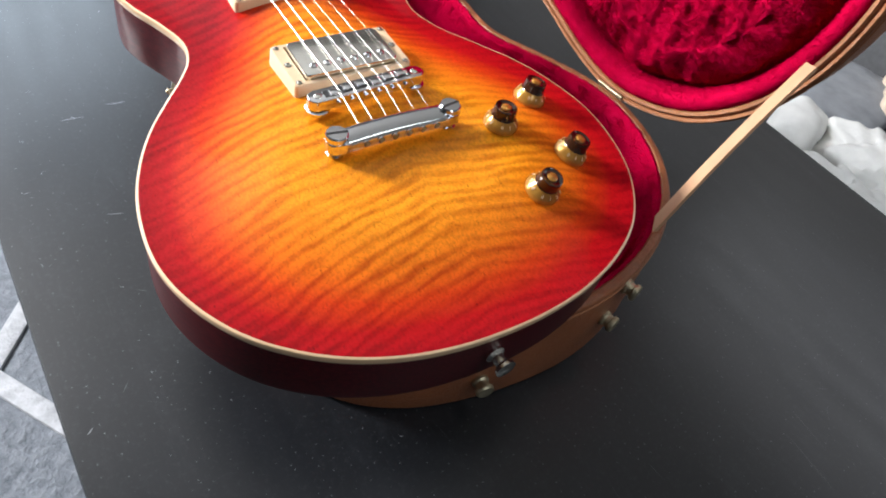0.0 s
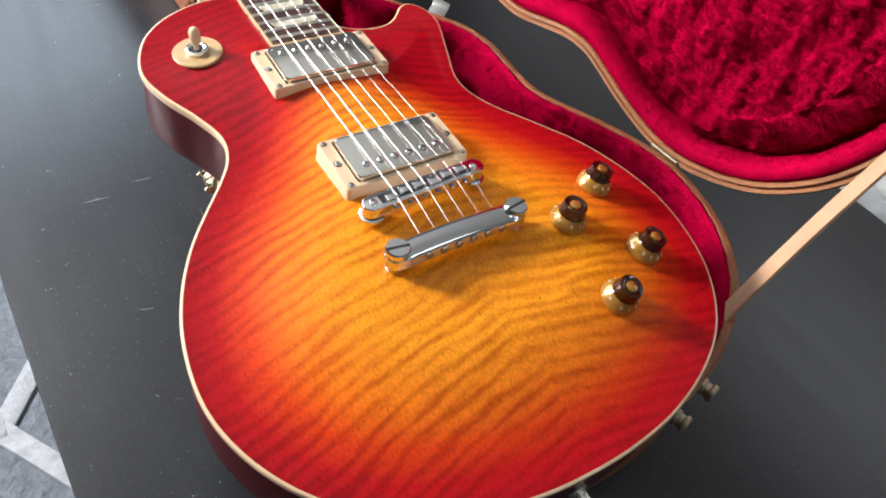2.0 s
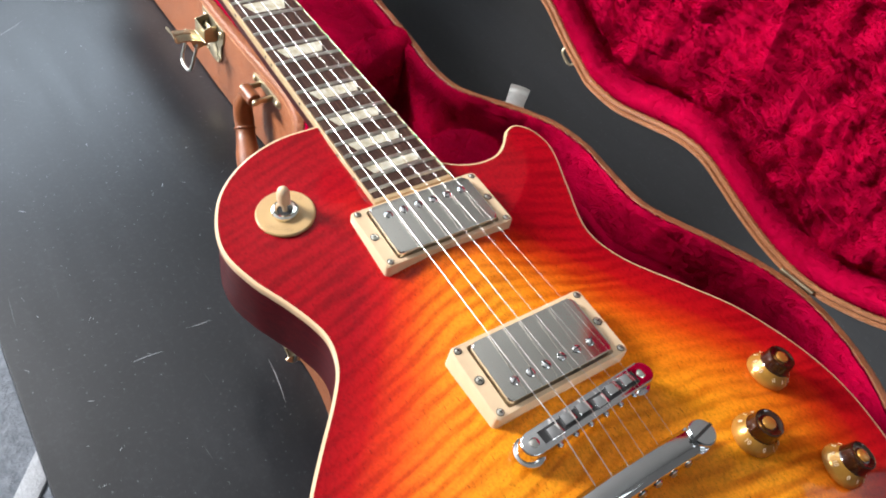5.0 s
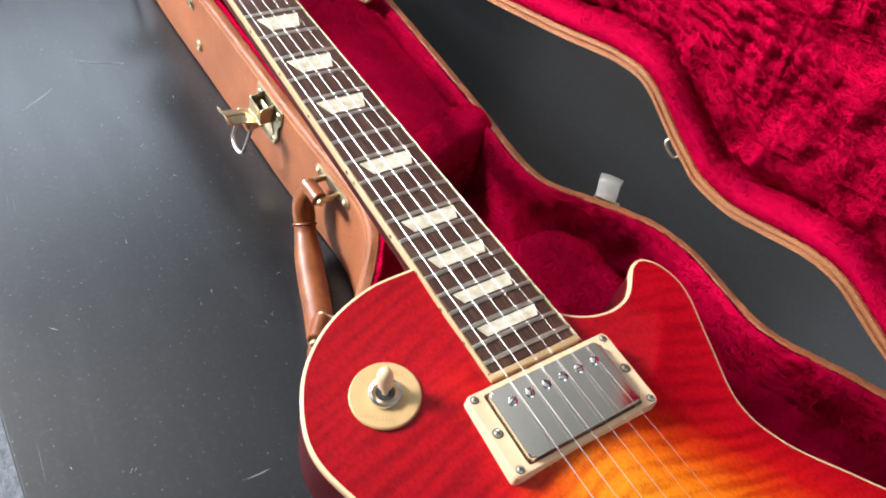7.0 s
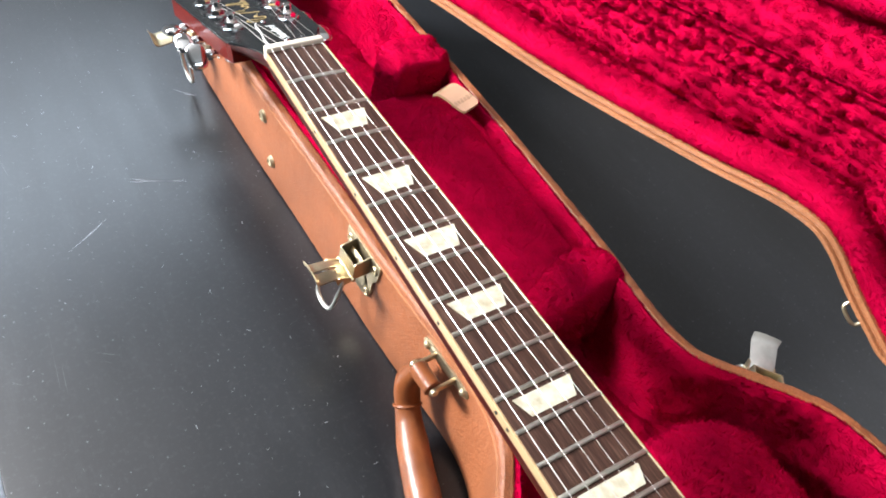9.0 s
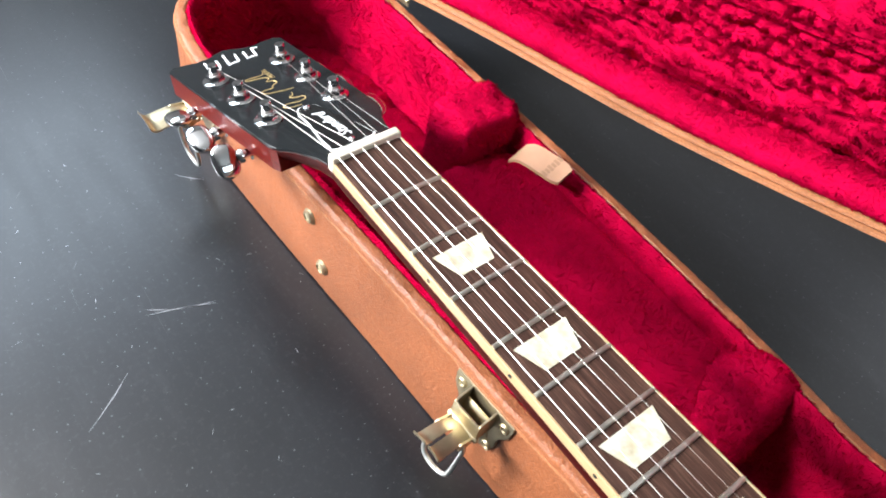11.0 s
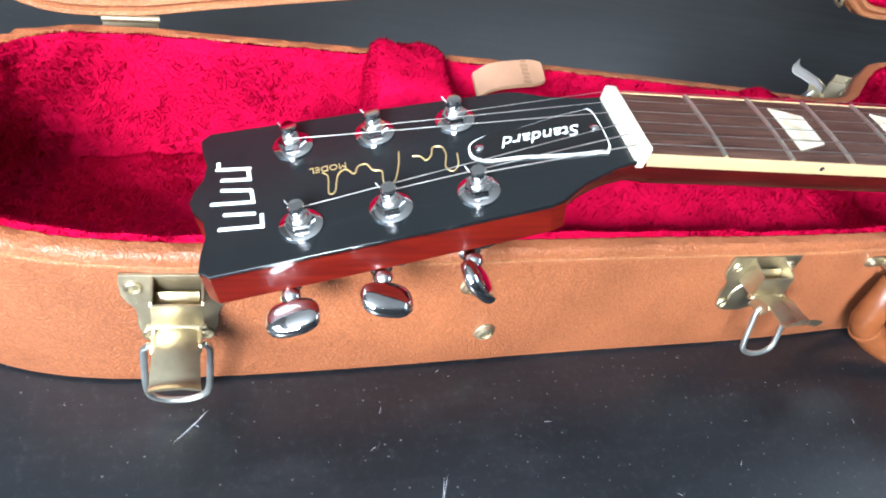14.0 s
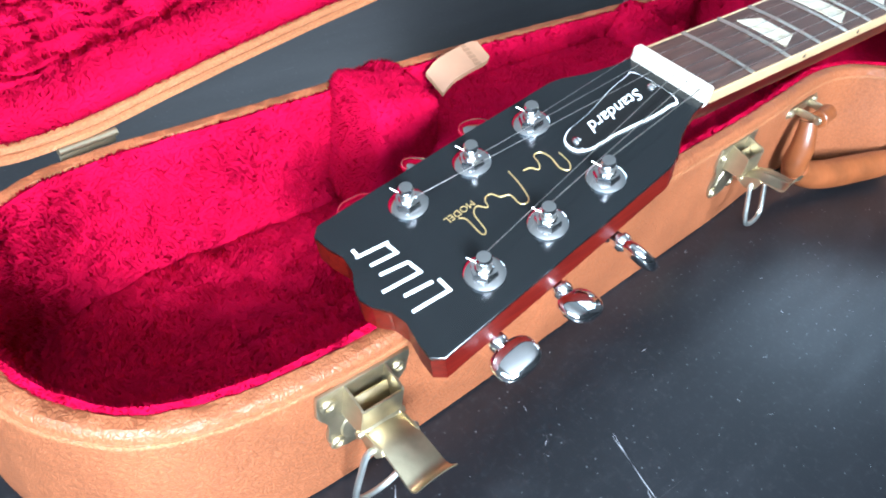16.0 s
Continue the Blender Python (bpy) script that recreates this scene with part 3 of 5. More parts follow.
def table():
    t = thing("table", "black satin table with scratches and dust, under the guitar case", "table")
    x0, x1, y0, y1 = -0.240, 0.585, -1.45, 0.80
    turn = Matrix.Rotation(radians(0.75), 4, "Z")
    bm = bmesh.new()
    add_prism(bm, [(x0 + 0.013, y0), (x1 + 0.060, y0), (x1 - 0.110, y1), (x0 - 0.017, y1)], -0.030, 0.0, Matrix(), 0.0025, 2)
    part("tabletop", bm, M_TABLE, t)
    legm = plain("black_painted_wood", (0.02, 0.02, 0.022), 0.4, grain=0.2)
    pale = plain("pale_scratch", (0.30, 0.31, 0.33), 0.6, grain=0.3, scale=300)
    for xa, ya, xb, yb in SCRATCHES:
        bm = bmesh.new()
        a, b = Vector((xa, ya, 0.00015)), Vector((xb, yb, 0.00015))
        side = Vector((a.y - b.y, b.x - a.x, 0)).normalized()
        bend = side * 0.02 * (b - a).length
        spine_pts = [a, a.lerp(b, 0.35) + bend, a.lerp(b, 0.7) + bend * 0.8, b]
        wide = (0.00005, 0.00030, 0.00022, 0.00005)
        left = [bm.verts.new(p + side * w) for p, w in zip(spine_pts, wide)]
        right = [bm.verts.new(p - side * w) for p, w in zip(spine_pts, wide)]
        for k in range(3):
            bm.faces.new((left[k], left[k + 1], right[k + 1], right[k]))
        part("scratch", bm, pale, t, "thin pale scratch")
    chip = plain("chipped_paint", (0.30, 0.31, 0.33), 0.6, grain=0.4, scale=500)
    rng = random.Random(11)
    for k in range(210):
        a = Vector((rng.uniform(-0.235, 0.02), rng.uniform(-0.80, 0.26), 0.00012))
        turn_a, size = rng.uniform(0, math.pi), 0.0005 + 0.0042 * rng.random() ** 3
        wide = rng.uniform(0.00012, 0.00028)
        along = Vector((math.cos(turn_a), math.sin(turn_a), 0))
        side = Vector((-along.y, along.x, 0))
        bm = bmesh.new()
        bm.faces.new([bm.verts.new(a + along * size * u + side * wide * v) for u, v in ((-0.5, 0.1), (-0.2, -0.9), (0.3, -0.6), (0.5, 0.2), (0.1, 1.0), (-0.3, 0.7))])
        part("nick", bm, chip, t)
    for x in (x0 + 0.06, x1 - 0.06):
        for y in (y0 + 0.08, y1 - 0.08):
            bm = bmesh.new()
            add_box(bm, (0.05, 0.05, 0.71), turn @ Matrix.Translation((x, y, -0.030 - 0.355)), 0.003)
            part("leg", bm, legm, t)
    for x in (x0 + 0.06, x1 - 0.06):
        bm = bmesh.new()
        add_box(bm, (0.02, y1 - y0 - 0.22, 0.06), turn @ Matrix.Translation((x, (y0 + y1) / 2, -0.061)), 0.002)
        part("apron", bm, legm, t)


table()


def armchair():
    """A low dark seat with loose pale cloths on it, beside the table."""
    m = pose(1.74, -0.46, FLOOR_Z, 0, 0, 4)
    a = thing("armchair", "low charcoal armchair heaped with pale cloths beside the table", "armchair", m)
    cloth = plain("white_cotton_cloth", (0.84, 0.83, 0.80), 0.9, grain=0.08, scale=18, relief=0.004)
    grey = plain("grey_upholstery", (0.07, 0.072, 0.076), 0.9, grain=0.12, scale=60, relief=0.002)
    slate = plain("slate_cushion_cloth", (0.27, 0.28, 0.30), 0.9, grain=0.10, scale=30, relief=0.002)
    beige = plain("beige_cloth", (0.66, 0.55, 0.44), 0.9, grain=0.1, scale=30, relief=0.003)
    bm = bmesh.new()
    add_box(bm, (0.78, 0.84, 0.17), Matrix.Translation((0, 0, 0.085)), 0.04, 4)
    part("base", bm, grey, a)
    bm = bmesh.new()
    add_box(bm, (0.16, 0.84, 0.50), Matrix.Translation((0.45, 0, 0.25)), 0.06, 4)
    part("backrest", bm, grey, a)
    bm = bmesh.new()
    add_box(bm, (0.80, 0.14, 0.32), Matrix.Translation((0.0, -0.49, 0.16)), 0.05, 4)
    part("armrest", bm, grey, a)
    seat = FLOOR_Z + 0.17

    def heap(name, label, category, x, y, turn, bits):
        t = thing(name, label, category, pose(x, y, seat, 0, 0, turn))
        for mat, centre, size, rough in bits:
            bm = bmesh.new()
            add_blob(bm, centre, size, 2.7, 96, rough * 1.5, 22)
            part("fold", bm, mat, t)

    heap("blanket", "long rumpled white blanket folded on the armchair", "blanket", 1.44, -0.60, 2,
         [(cloth, (0, 0, 0.045), (0.055, 0.24, 0.055), 0.25), (cloth, (0.02, -0.20, 0.085), (0.07, 0.10, 0.085), 0.25)])
    heap("towel", "crumpled white towel lying on the armchair", "towel", 1.61, -0.53, -8,
         [(cloth, (0, 0, 0.055), (0.085, 0.19, 0.065), 0.22), (cloth, (0.07, -0.10, 0.07), (0.07, 0.13, 0.07), 0.28), (beige, (0.02, -0.22, 0.04), (0.06, 0.06, 0.05), 0.2)])
    heap("pillow", "small white pillow on the armchair's edge", "pillow", 1.54, -0.29, 20, [(cloth, (0, 0, 0.05), (0.11, 0.065, 0.055), 0.10)])
    heap("cushion", "flat slate-grey seat cushion on the armchair", "cushion", 1.86, -0.22, 12, [(slate, (0, 0, 0.03), (0.22, 0.15, 0.035), 0.05)])
    heap("scarf", "bunched beige scarf on the armchair", "scarf", 2.02, -0.30, 30, [(beige, (0, 0, 0.06), (0.12, 0.05, 0.05), 0.3)])


armchair()


# ---- the guitar case ----
RIM = 0.086
HINGE_A, HINGE_B = Vector((0.2965, -0.60, RIM)), Vector((0.175, 0.215, RIM))
CASE_LOOP = smooth_loop([
    (0.057, 0.295), (0.037, 0.288), (0.0195, 0.276), (0.0055, 0.260), (-0.0025, 0.239), (-0.0068, 0.215), (-0.0085, 0.190), (-0.0085, 0.165), (-0.007, 0.108), (-0.004, 0.046), (-0.0005, -0.020), (0.002, -0.080), (0.0045, -0.140),
    (0.0085, -0.195), (0.0112, -0.225), (0.0120, -0.249), (0.0105, -0.268), (0.0070, -0.283), (0.0015, -0.295), (-0.0065, -0.307), (-0.0155, -0.319), (-0.029, -0.336), (-0.043, -0.352), (-0.060, -0.378), (-0.066, -0.420), (-0.062, -0.470), (-0.070, -0.520),
    (-0.095, -0.575), (-0.110, -0.640), (-0.100, -0.705), (-0.068, -0.755), (-0.025, -0.783), (0.030, -0.797), (0.085, -0.801), (0.130, -0.797), (0.175, -0.784), (0.215, -0.764),
    (0.249, -0.737), (0.276, -0.701), (0.290, -0.668), (0.2965, -0.635), (0.2970, -0.607), (0.2915, -0.582), (0.281, -0.556), (0.267, -0.530), (0.252, -0.506), (0.2405, -0.485), (0.2360, -0.460), (0.2380, -0.425), (0.2385, -0.395),
    (0.229, -0.361), (0.2165, -0.344), (0.2045, -0.329), (0.191, -0.314), (0.178, -0.300), (0.1685, -0.284), (0.1655, -0.260), (0.1665, -0.236), (0.1695, -0.200), (0.1715, -0.150), (0.1730, -0.100), (0.1740, -0.050), (0.1740, 0.030), (0.1730, 0.100),
    (0.1720, 0.160), (0.171, 0.208), (0.162, 0.252), (0.136, 0.282), (0.094, 0.300)], 640)


LID_LOOP = CASE_LOOP + np.stack([np.where(CASE_LOOP[:, 0] > 0.12, 0.006 * np.exp(-((CASE_LOOP[:, 1] + 0.17) / 0.21) ** 4), 0.0), np.zeros(len(CASE_LOOP))], 1)


def spine(p):
    """The nearest point on the case's middle line."""
    y = min(0.20, max(-0.68, p[1]))
    x = 0.078 if y > -0.30 else 0.078 - 0.005 * min(1, (-0.30 - y) / 0.2)
    return np.array((x, y))


def ruffle(p, amount, freq):
    v = Vector(p)
    return amount * (noise.noise(v * freq) + 0.35 * noise.noise(v * freq * 2.7))


def shell(parent, sign, depth, label, loop, lip=0.010):
    """Outer walls and outer face of one half. sign 1: the base, from the table up; -1: the lid, from the joint up."""
    z_joint = RIM
    z_face = RIM - depth if sign > 0 else RIM + depth
    r = 0.005

    def ring(by, z):
        # the cloth is drawn over the edge in small puckers
        pucker = 0.0007 if abs(z - RIM) < 0.013 else 0.0002
        pleat = {k: 2.4 if p[1] > 0.205 and abs(z - RIM) < 0.013 else 1.0 for k, p in enumerate(loop)}
        out = []
        for k, p in enumerate(inset(loop, by)):
            deep = pucker * pleat[k]
            x, y = p + deep * noise.noise(Vector((p[0] * 190, p[1] * 190, z * 60)))
            out.append(Vector((x, y, z + deep * 0.5 * noise.noise(Vector((y * 170, x * 170, 3 + by * 120))))))
        return out

    rings = [ring(lip, z_joint - sign * 0.002), ring(lip - 0.0025, z_joint), ring(0.0025, z_joint), ring(0.0008, z_joint - sign * 0.0012), ring(0.0, z_joint - sign * 0.003),
             ring(0.0, z_joint - sign * 0.012), ring(0.0, (z_joint + z_face) / 2), ring(0.0, z_face + sign * r), ring(0.0014, z_face + sign * 0.0014), ring(r, z_face)]
    bm = bmesh.new()
    made = loft(bm, rings)
    bm.faces.new(made[-1])
    return part("shell", bm, M_TAN, parent, label)


def welt(parent, z, loop):
    bm = bmesh.new()
    add_tube(bm, [(x, y, z) for x, y in inset(loop, 0.0002)], 0.0012, 6, closed=True)
    part("welt", bm, M_EDGE, parent, "raised stitched welt")


def furrows(x, y, grid):
    """Rows combed along the length and broken into tufts, fading towards the wide end: phases and weight."""
    wander = 0.0022 * np.sin(y * 95 + 3 * np.sin(x * 60)) + 0.0012 * np.sin(y * 260 + x * 180)
    row = np.pi * (x + 0.14 * y + wander) / grid
    tuft = np.pi * (y + 0.0030 * np.sin(x * 410) + 0.0015 * np.sin(x * 150 + 1)) / (grid * 1.15)
    return row, tuft, np.clip((y + 0.42) / 0.16, 0.15, 1.0)


def lining(parent, profile, rough, freq, steps, name="lining", combed=1.0, grid=0.0, outline=CASE_LOOP):
    """Pile-covered inside of a half. profile: (inset, height) from the rim inwards; then the floor to the spine."""
    rings = []
    for i, (by, z) in enumerate(profile):
        loop = inset(outline, by)
        amount = rough * min(1.0, i / 2)
        rings.append([Vector((x + ruffle((x, y, z), amount * 0.6, freq), y + ruffle((y, x, z), amount * 0.6, freq), z + ruffle((x, z, y), amount, freq))) for x, y in loop])
    last, z = inset(outline, profile[-1][0]), profile[-1][1]
    for k in range(1, steps + 1):
        f = k / steps * 0.97
        ring = []
        for p in last:
            q = p + (spine(p) - p) * f
            deep, rumple = 0.0, rough
            if grid:
                row, tuft, near = furrows(q[0], q[1], grid)
                rumple = rough * (1 - 0.62 * near)
                deep = 0.0075 * near * min(1, k / 4) * (0.65 * math.cos(row) ** 4 + 0.35 * math.cos(tuft) ** 4)
            ring.append(Vector((q[0], q[1], z + deep + ruffle((q[0] * combed, z, q[1] / combed**0.3), rumple, freq))))
        rings.append(ring)
    bm = bmesh.new()
    made = loft(bm, rings)
    bm.faces.new(made[-1])
    return part(name, bm, M_PLUSH, parent, "crimson plush lining")


def pile(parent, ob, count, length, seed, grid=0.0):
    """Fibres standing on a lining, drawn into tufts; grid shortens them along crossing furrows."""
    me = ob.data
    me.calc_loop_triangles()
    rng = np.random.default_rng(seed)
    co = np.empty(len(me.vertices) * 3)
    me.vertices.foreach_get("co", co)
    co = co.reshape(-1, 3)
    tri = np.empty(len(me.loop_triangles) * 3, dtype=np.int32)
    me.loop_triangles.foreach_get("vertices", tri)
    a, b, c = (co[tri.reshape(-1, 3)[:, k]] for k in range(3))
    nrm = np.cross(b - a, c - a)
    area = np.linalg.norm(nrm, axis=1)
    nrm /= area[:, None] + 1e-12
    hidden = (a[:, 1] < -0.42) & (a[:, 2] < 0.05)
    area = area * np.where(hidden, 0.22, 1.0)
    pick = rng.choice(len(area), count, p=area / area.sum())
    u, v = rng.random(count), rng.random(count)
    flip = u + v > 1
    u[flip], v[flip] = 1 - u[flip], 1 - v[flip]
    p = a[pick] + u[:, None] * (b - a)[pick] + v[:, None] * (c - a)[pick]
    n = nrm[pick]
    tilt = np.zeros_like(p)
    scale = np.ones(len(p))
    if grid:
        row, tuft, near = furrows(p[:, 0], p[:, 1], grid)
        scale = 1 - near * (0.60 * np.cos(row) ** 4 + 0.30 * np.cos(tuft) ** 4)
        tilt[:, 0] = -1.1 * near * np.sin(2 * row)
        tilt[:, 1] = -0.7 * near * np.sin(2 * tuft)
    k = len(p)
    wave = np.stack([np.sin(p @ np.array(w) + o) for w, o in (((310, 170, 90), 0.3), ((-190, 260, 140), 1.7), ((120, -230, 280), 4.0))], 1)
    wave2 = np.stack([np.sin(p @ np.array(w) + o) for w, o in (((70, 45, 30), 2.3), ((-52, 66, 40), 0.7), ((35, -60, 70), 3.0))], 1)
    lean = 0.20 * wave + 0.40 * wave2
    if grid:
        lean *= (1 - 0.75 * near)[:, None]
    lean += 0.12 * rng.normal(size=(k, 3))
    d = n + lean - 0.5 * (lean * n).sum(1)[:, None] * n
    d /= np.linalg.norm(d, axis=1)[:, None]
    # neighbouring fibres close up into tufts, each with a lean of its own
    cell = 0.0075
    warp = p + 0.0022 * np.stack([np.sin(p[:, 1] * 520 + p[:, 2] * 390), np.sin(p[:, 2] * 470 + p[:, 0] * 450), np.sin(p[:, 0] * 500 + p[:, 1] * 410)], 1)
    cells = np.floor(warp / cell)
    toss = np.modf(np.abs(np.sin(cells @ np.array([[12.99, 39.34, 73.16], [78.23, 11.13, 52.24], [37.72, 83.15, 9.75]]))) * 43758.55)[0]
    heart = (cells + 0.2 + 0.6 * toss) * cell
    draw = heart - p
    draw -= (draw * n).sum(1)[:, None] * n
    free = np.ones(k)
    if grid:
        free = 1 - 0.8 * furrows(p[:, 0], p[:, 1], grid)[2]
    lie = toss - 0.5
    lie -= (lie * n).sum(1)[:, None] * n
    d += free[:, None] * (0.22 * draw / length + 0.26 * lie)
    d /= np.linalg.norm(d, axis=1)[:, None]
    scale = scale * (1 - 0.25 * free * toss[:, 0])
    side = np.cross(d, rng.normal(size=(k, 3)))
    side /= np.linalg.norm(side, axis=1)[:, None] + 1e-9
    ln = length * scale * rng.uniform(0.6, 1.25, k)
    wd = rng.uniform(0.00016, 0.00034, k)
    base = p - n * 0.0006
    verts = np.stack([base - side * wd[:, None], base + side * wd[:, None], base + d * ln[:, None]], 1).reshape(-1, 3)
    out = bpy.data.meshes.new("plush_fibre")
    out.vertices.add(3 * k)
    out.vertices.foreach_set("co", verts.ravel())
    out.loops.add(3 * k)
    out.loops.foreach_set("vertex_index", np.arange(3 * k, dtype=np.int32))
    out.polygons.add(k)
    out.polygons.foreach_set("loop_start", np.arange(0, 3 * k, 3, dtype=np.int32))
    out.update()
    out.validate()
    out.polygons.foreach_set("use_smooth", np.ones(k, dtype=bool))
    soft = n + tilt + free[:, None] * (0.14 * wave + 0.36 * wave2) + free[:, None] * (0.95 * lie - 0.20 * draw / cell)
    soft /= np.linalg.norm(soft, axis=1)[:, None]
    out.normals_split_custom_set_from_vertices(np.repeat(soft, 3, axis=0).tolist())
    out.materials.append(M_FIBRE)
    o = new("plush_fibre", out)
    o.parent = parent
    o["kind"] = "stuff"
    o["label"] = "short crimson plush pile"


def latch(parent, m, lever_angle, loop_angle, long, slotted=False, lever_metal=None):
    """A brass draw latch; x along the wall, y out of it, z up."""
    flat = m @ Matrix.Rotation(radians(90), 4, "X")
    half = [(0.0225, 0.0195), (0.0228, 0.0165), (0.0222, 0.0070), (0.0200, 0.0030), (0.0165, -0.0005), (0.0158, -0.0045), (0.0166, -0.0090), (0.0160, -0.0140), (0.0135, -0.0195), (0.0090, -0.0232), (0.0040, -0.0242)]
    outline = [(-x, z) for x, z in half] + half[::-1]
    bm = bmesh.new()
    add_prism(bm, outline, 0, 0.0016, flat, 0.0005)
    plate = part("latch_plate", bm, M_BRASS, parent, "tarnished brass latch plate")
    # pressed dish in the plate's foot
    bm = bmesh.new()
    add_lathe(bm, [(0.0105, 0.0014), (0.0098, 0.0024), (0.0080, 0.0030), (0, 0.0034)], flat @ Matrix.Translation((0, -0.0100, 0)), 24)
    part("pressed_boss", bm, M_BRASS, plate)
    for x, z in ((-0.0172, 0.0120), (0.0172, 0.0120), (-0.0115, -0.0170), (0.0115, -0.0170)):
        bm = bmesh.new()
        add_lathe(bm, [(0.0036, 0.0014), (0.0036, 0.0022), (0.0030, 0.0029), (0.0022, 0.0028), (0.0018, 0.0019), (0.0010, 0.0021), (0, 0.0022)], flat @ Matrix.Translation((x, z, 0)), 18)
        part("rivet", bm, M_BRASS, plate)
    # open-topped housing
    bm = bmesh.new()
    for x in (-0.0098, 0.0098):
        add_prism(bm, [(-0.0015, 0.0190), (-0.0015, 0.0015), (-0.0120, 0.0015), (-0.0142, 0.0035), (-0.0142, 0.0150), (-0.0132, 0.0162)], x - 0.0006, x + 0.0006,
                  m @ Matrix(((0, 0, 1, 0), (1, 0, 0, 0), (0, 1, 0, 0), (0, 0, 0, 1))), 0.0003, 1)
    add_box(bm, (0.0196, 0.0012, 0.0135), m @ Matrix.Translation((0, -0.0138, 0.0085)), 0.0004)
    add_box(bm, (0.0196, 0.0125, 0.0012), m @ Matrix.Translation((0, -0.0072, 0.0020)), 0.0004)
    box = part("latch_box", bm, M_BRASS, plate, "open-topped brass housing")
    bm = bmesh.new()
    add_box(bm, (0.0170, 0.0012, 0.0120), m @ Matrix.Translation((0, -0.0075, 0.0080)) @ Matrix.Rotation(radians(-24), 4, "X"), 0.0003)
    part("spring_leaf", bm, M_BRASS, box)
    lever = m @ Matrix.Translation((0, -0.0140, 0.0012)) @ Matrix.Rotation(radians(lever_angle), 4, "X")
    bm = bmesh.new()
    prof = smooth_line([(0.0, 0.0), (-0.12 * long, 0.0016), (-0.38 * long, 0.0030), (-0.66 * long, 0.0018), (-0.84 * long, 0.0006), (-0.93 * long, 0.0018), (-long, 0.0052)], 22)
    rows = [(y, z, float(np.interp(i / 21, np.linspace(0, 1, 6), [0.0088, 0.0088, 0.0090, 0.0092, 0.0095, 0.0100]))) for i, (y, z) in enumerate(prof)]
    spans = ((-1.0, -0.10), (0.10, 1.0)) if slotted else ((-1.0, 1.0),)
    for lo, hi in spans:
        # a slotted lever is joined again at its root
        top = [[lever @ Vector((q * wv, y, z + 0.0011 - 0.0016 * q * q)) for q in np.linspace(lo if i > 6 else (min(lo, 0.0) if lo < 0 else 0.0), hi if i > 6 else (0.0 if hi < 0 else hi), 8)] for i, (y, z, wv) in enumerate(rows)]
        low = [[lever @ Vector((q * wv, y, z - 0.0002 - 0.0016 * q * q)) for q in np.linspace(lo if i > 6 else (min(lo, 0.0) if lo < 0 else 0.0), hi if i > 6 else (0.0 if hi < 0 else hi), 8)] for i, (y, z, wv) in enumerate(rows)]
        made = loft(bm, [u + d[::-1] for u, d in zip(top, low)])
        bm.faces.new(made[0]); bm.faces.new(made[-1])
    part("lever", bm, lever_metal or M_BRASS, plate, "open lever with an upturned lip, reflected light painted into its metal" if lever_metal else "open brass lever with an upturned lip")
    bm = bmesh.new()
    for q in (-1, 1):
        add_prism(bm, [(-0.0005, 0.0018), (-0.0115, 0.0030), (-0.0135, 0.0008), (-0.0100, -0.0045), (-0.0040, -0.0052), (0.0, -0.0025)], q * 0.0090 - 0.0006, q * 0.0090 + 0.0006,
                  lever @ Matrix(((0, 0, 1, 0), (1, 0, 0, 0), (0, 1, 0, 0), (0, 0, 0, 1))))
    part("lever_cheek", bm, M_BRASS, plate)
    ring = lever @ Matrix.Translation((0, -0.0075, -0.0022)) @ Matrix.Rotation(radians(loop_angle - lever_angle), 4, "X")
    bm = bmesh.new()
    path = smooth_line([(-0.0092, 0, 0.0), (-0.0112, 0, 0.0004), (-0.0128, 0, -0.0030), (-0.0130, 0, -0.0120), (-0.0130, 0, -0.0320), (-0.0112, 0, -0.0402), (-0.0055, 0, -0.0442), (0.0, 0, -0.0450),
                        (0.0055, 0, -0.0442), (0.0112, 0, -0.0402), (0.0130, 0, -0.0320), (0.0130, 0, -0.0120), (0.0128, 0, -0.0030), (0.0112, 0, 0.0004), (0.0092, 0, 0.0)], 56)
    short = 0.66 if slotted else 1.0
    add_tube(bm, [ring @ Vector((q[0] * (0.5 + 0.5 * short), q[1], q[2] * short)) for q in path], 0.0015, 10)
    part("wire_loop", bm, M_STEEL, plate, "zinc wire loop")
    bm = bmesh.new()
    add_lathe(bm, [(0, 0), (0.0015, 0.0004), (0.0019, 0.0014), (0.0019, 0.0226), (0.0015, 0.0236), (0, 0.0240)], m @ Matrix.Translation((-0.0120, -0.0138, 0.0016)) @ Matrix.Rotation(radians(90), 4, "Y"), 14)
    part("hinge_pin", bm, M_BRASS, plate)


def wall_frame(y, z, front=True):
    """A frame on the case's outer wall: x along it, -y out of it, z up."""
    n = len(CASE_LOOP)
    xs = [(abs(p[1] - y), i) for i, p in enumerate(CASE_LOOP) if (p[0] < 0.078) == front]
    i = min(xs)[1]
    p = CASE_LOOP[i]
    d = CASE_LOOP[(i + 1) % n] - CASE_LOOP[i - 1]
    d /= np.linalg.norm(d)
    return Matrix.Translation((p[0], p[1], z)) @ Matrix(((d[0], -d[1], 0, 0), (d[1], d[0], 0, 0), (0, 0, 1, 0), (0, 0, 0, 1)))


def stud(parent, m, r, h, label):
    bm = bmesh.new()
    add_lathe(bm, [(r, 0), (r, h * 0.25), (r * 0.82, h * 0.45), (r * 0.78, h * 0.8), (r * 0.55, h), (r * 0.5, h * 0.75), (0, h * 0.72)], m @ Matrix.Rotation(radians(90), 4, "X"), 20)
    part("stud", bm, M_BRASS, parent, label)


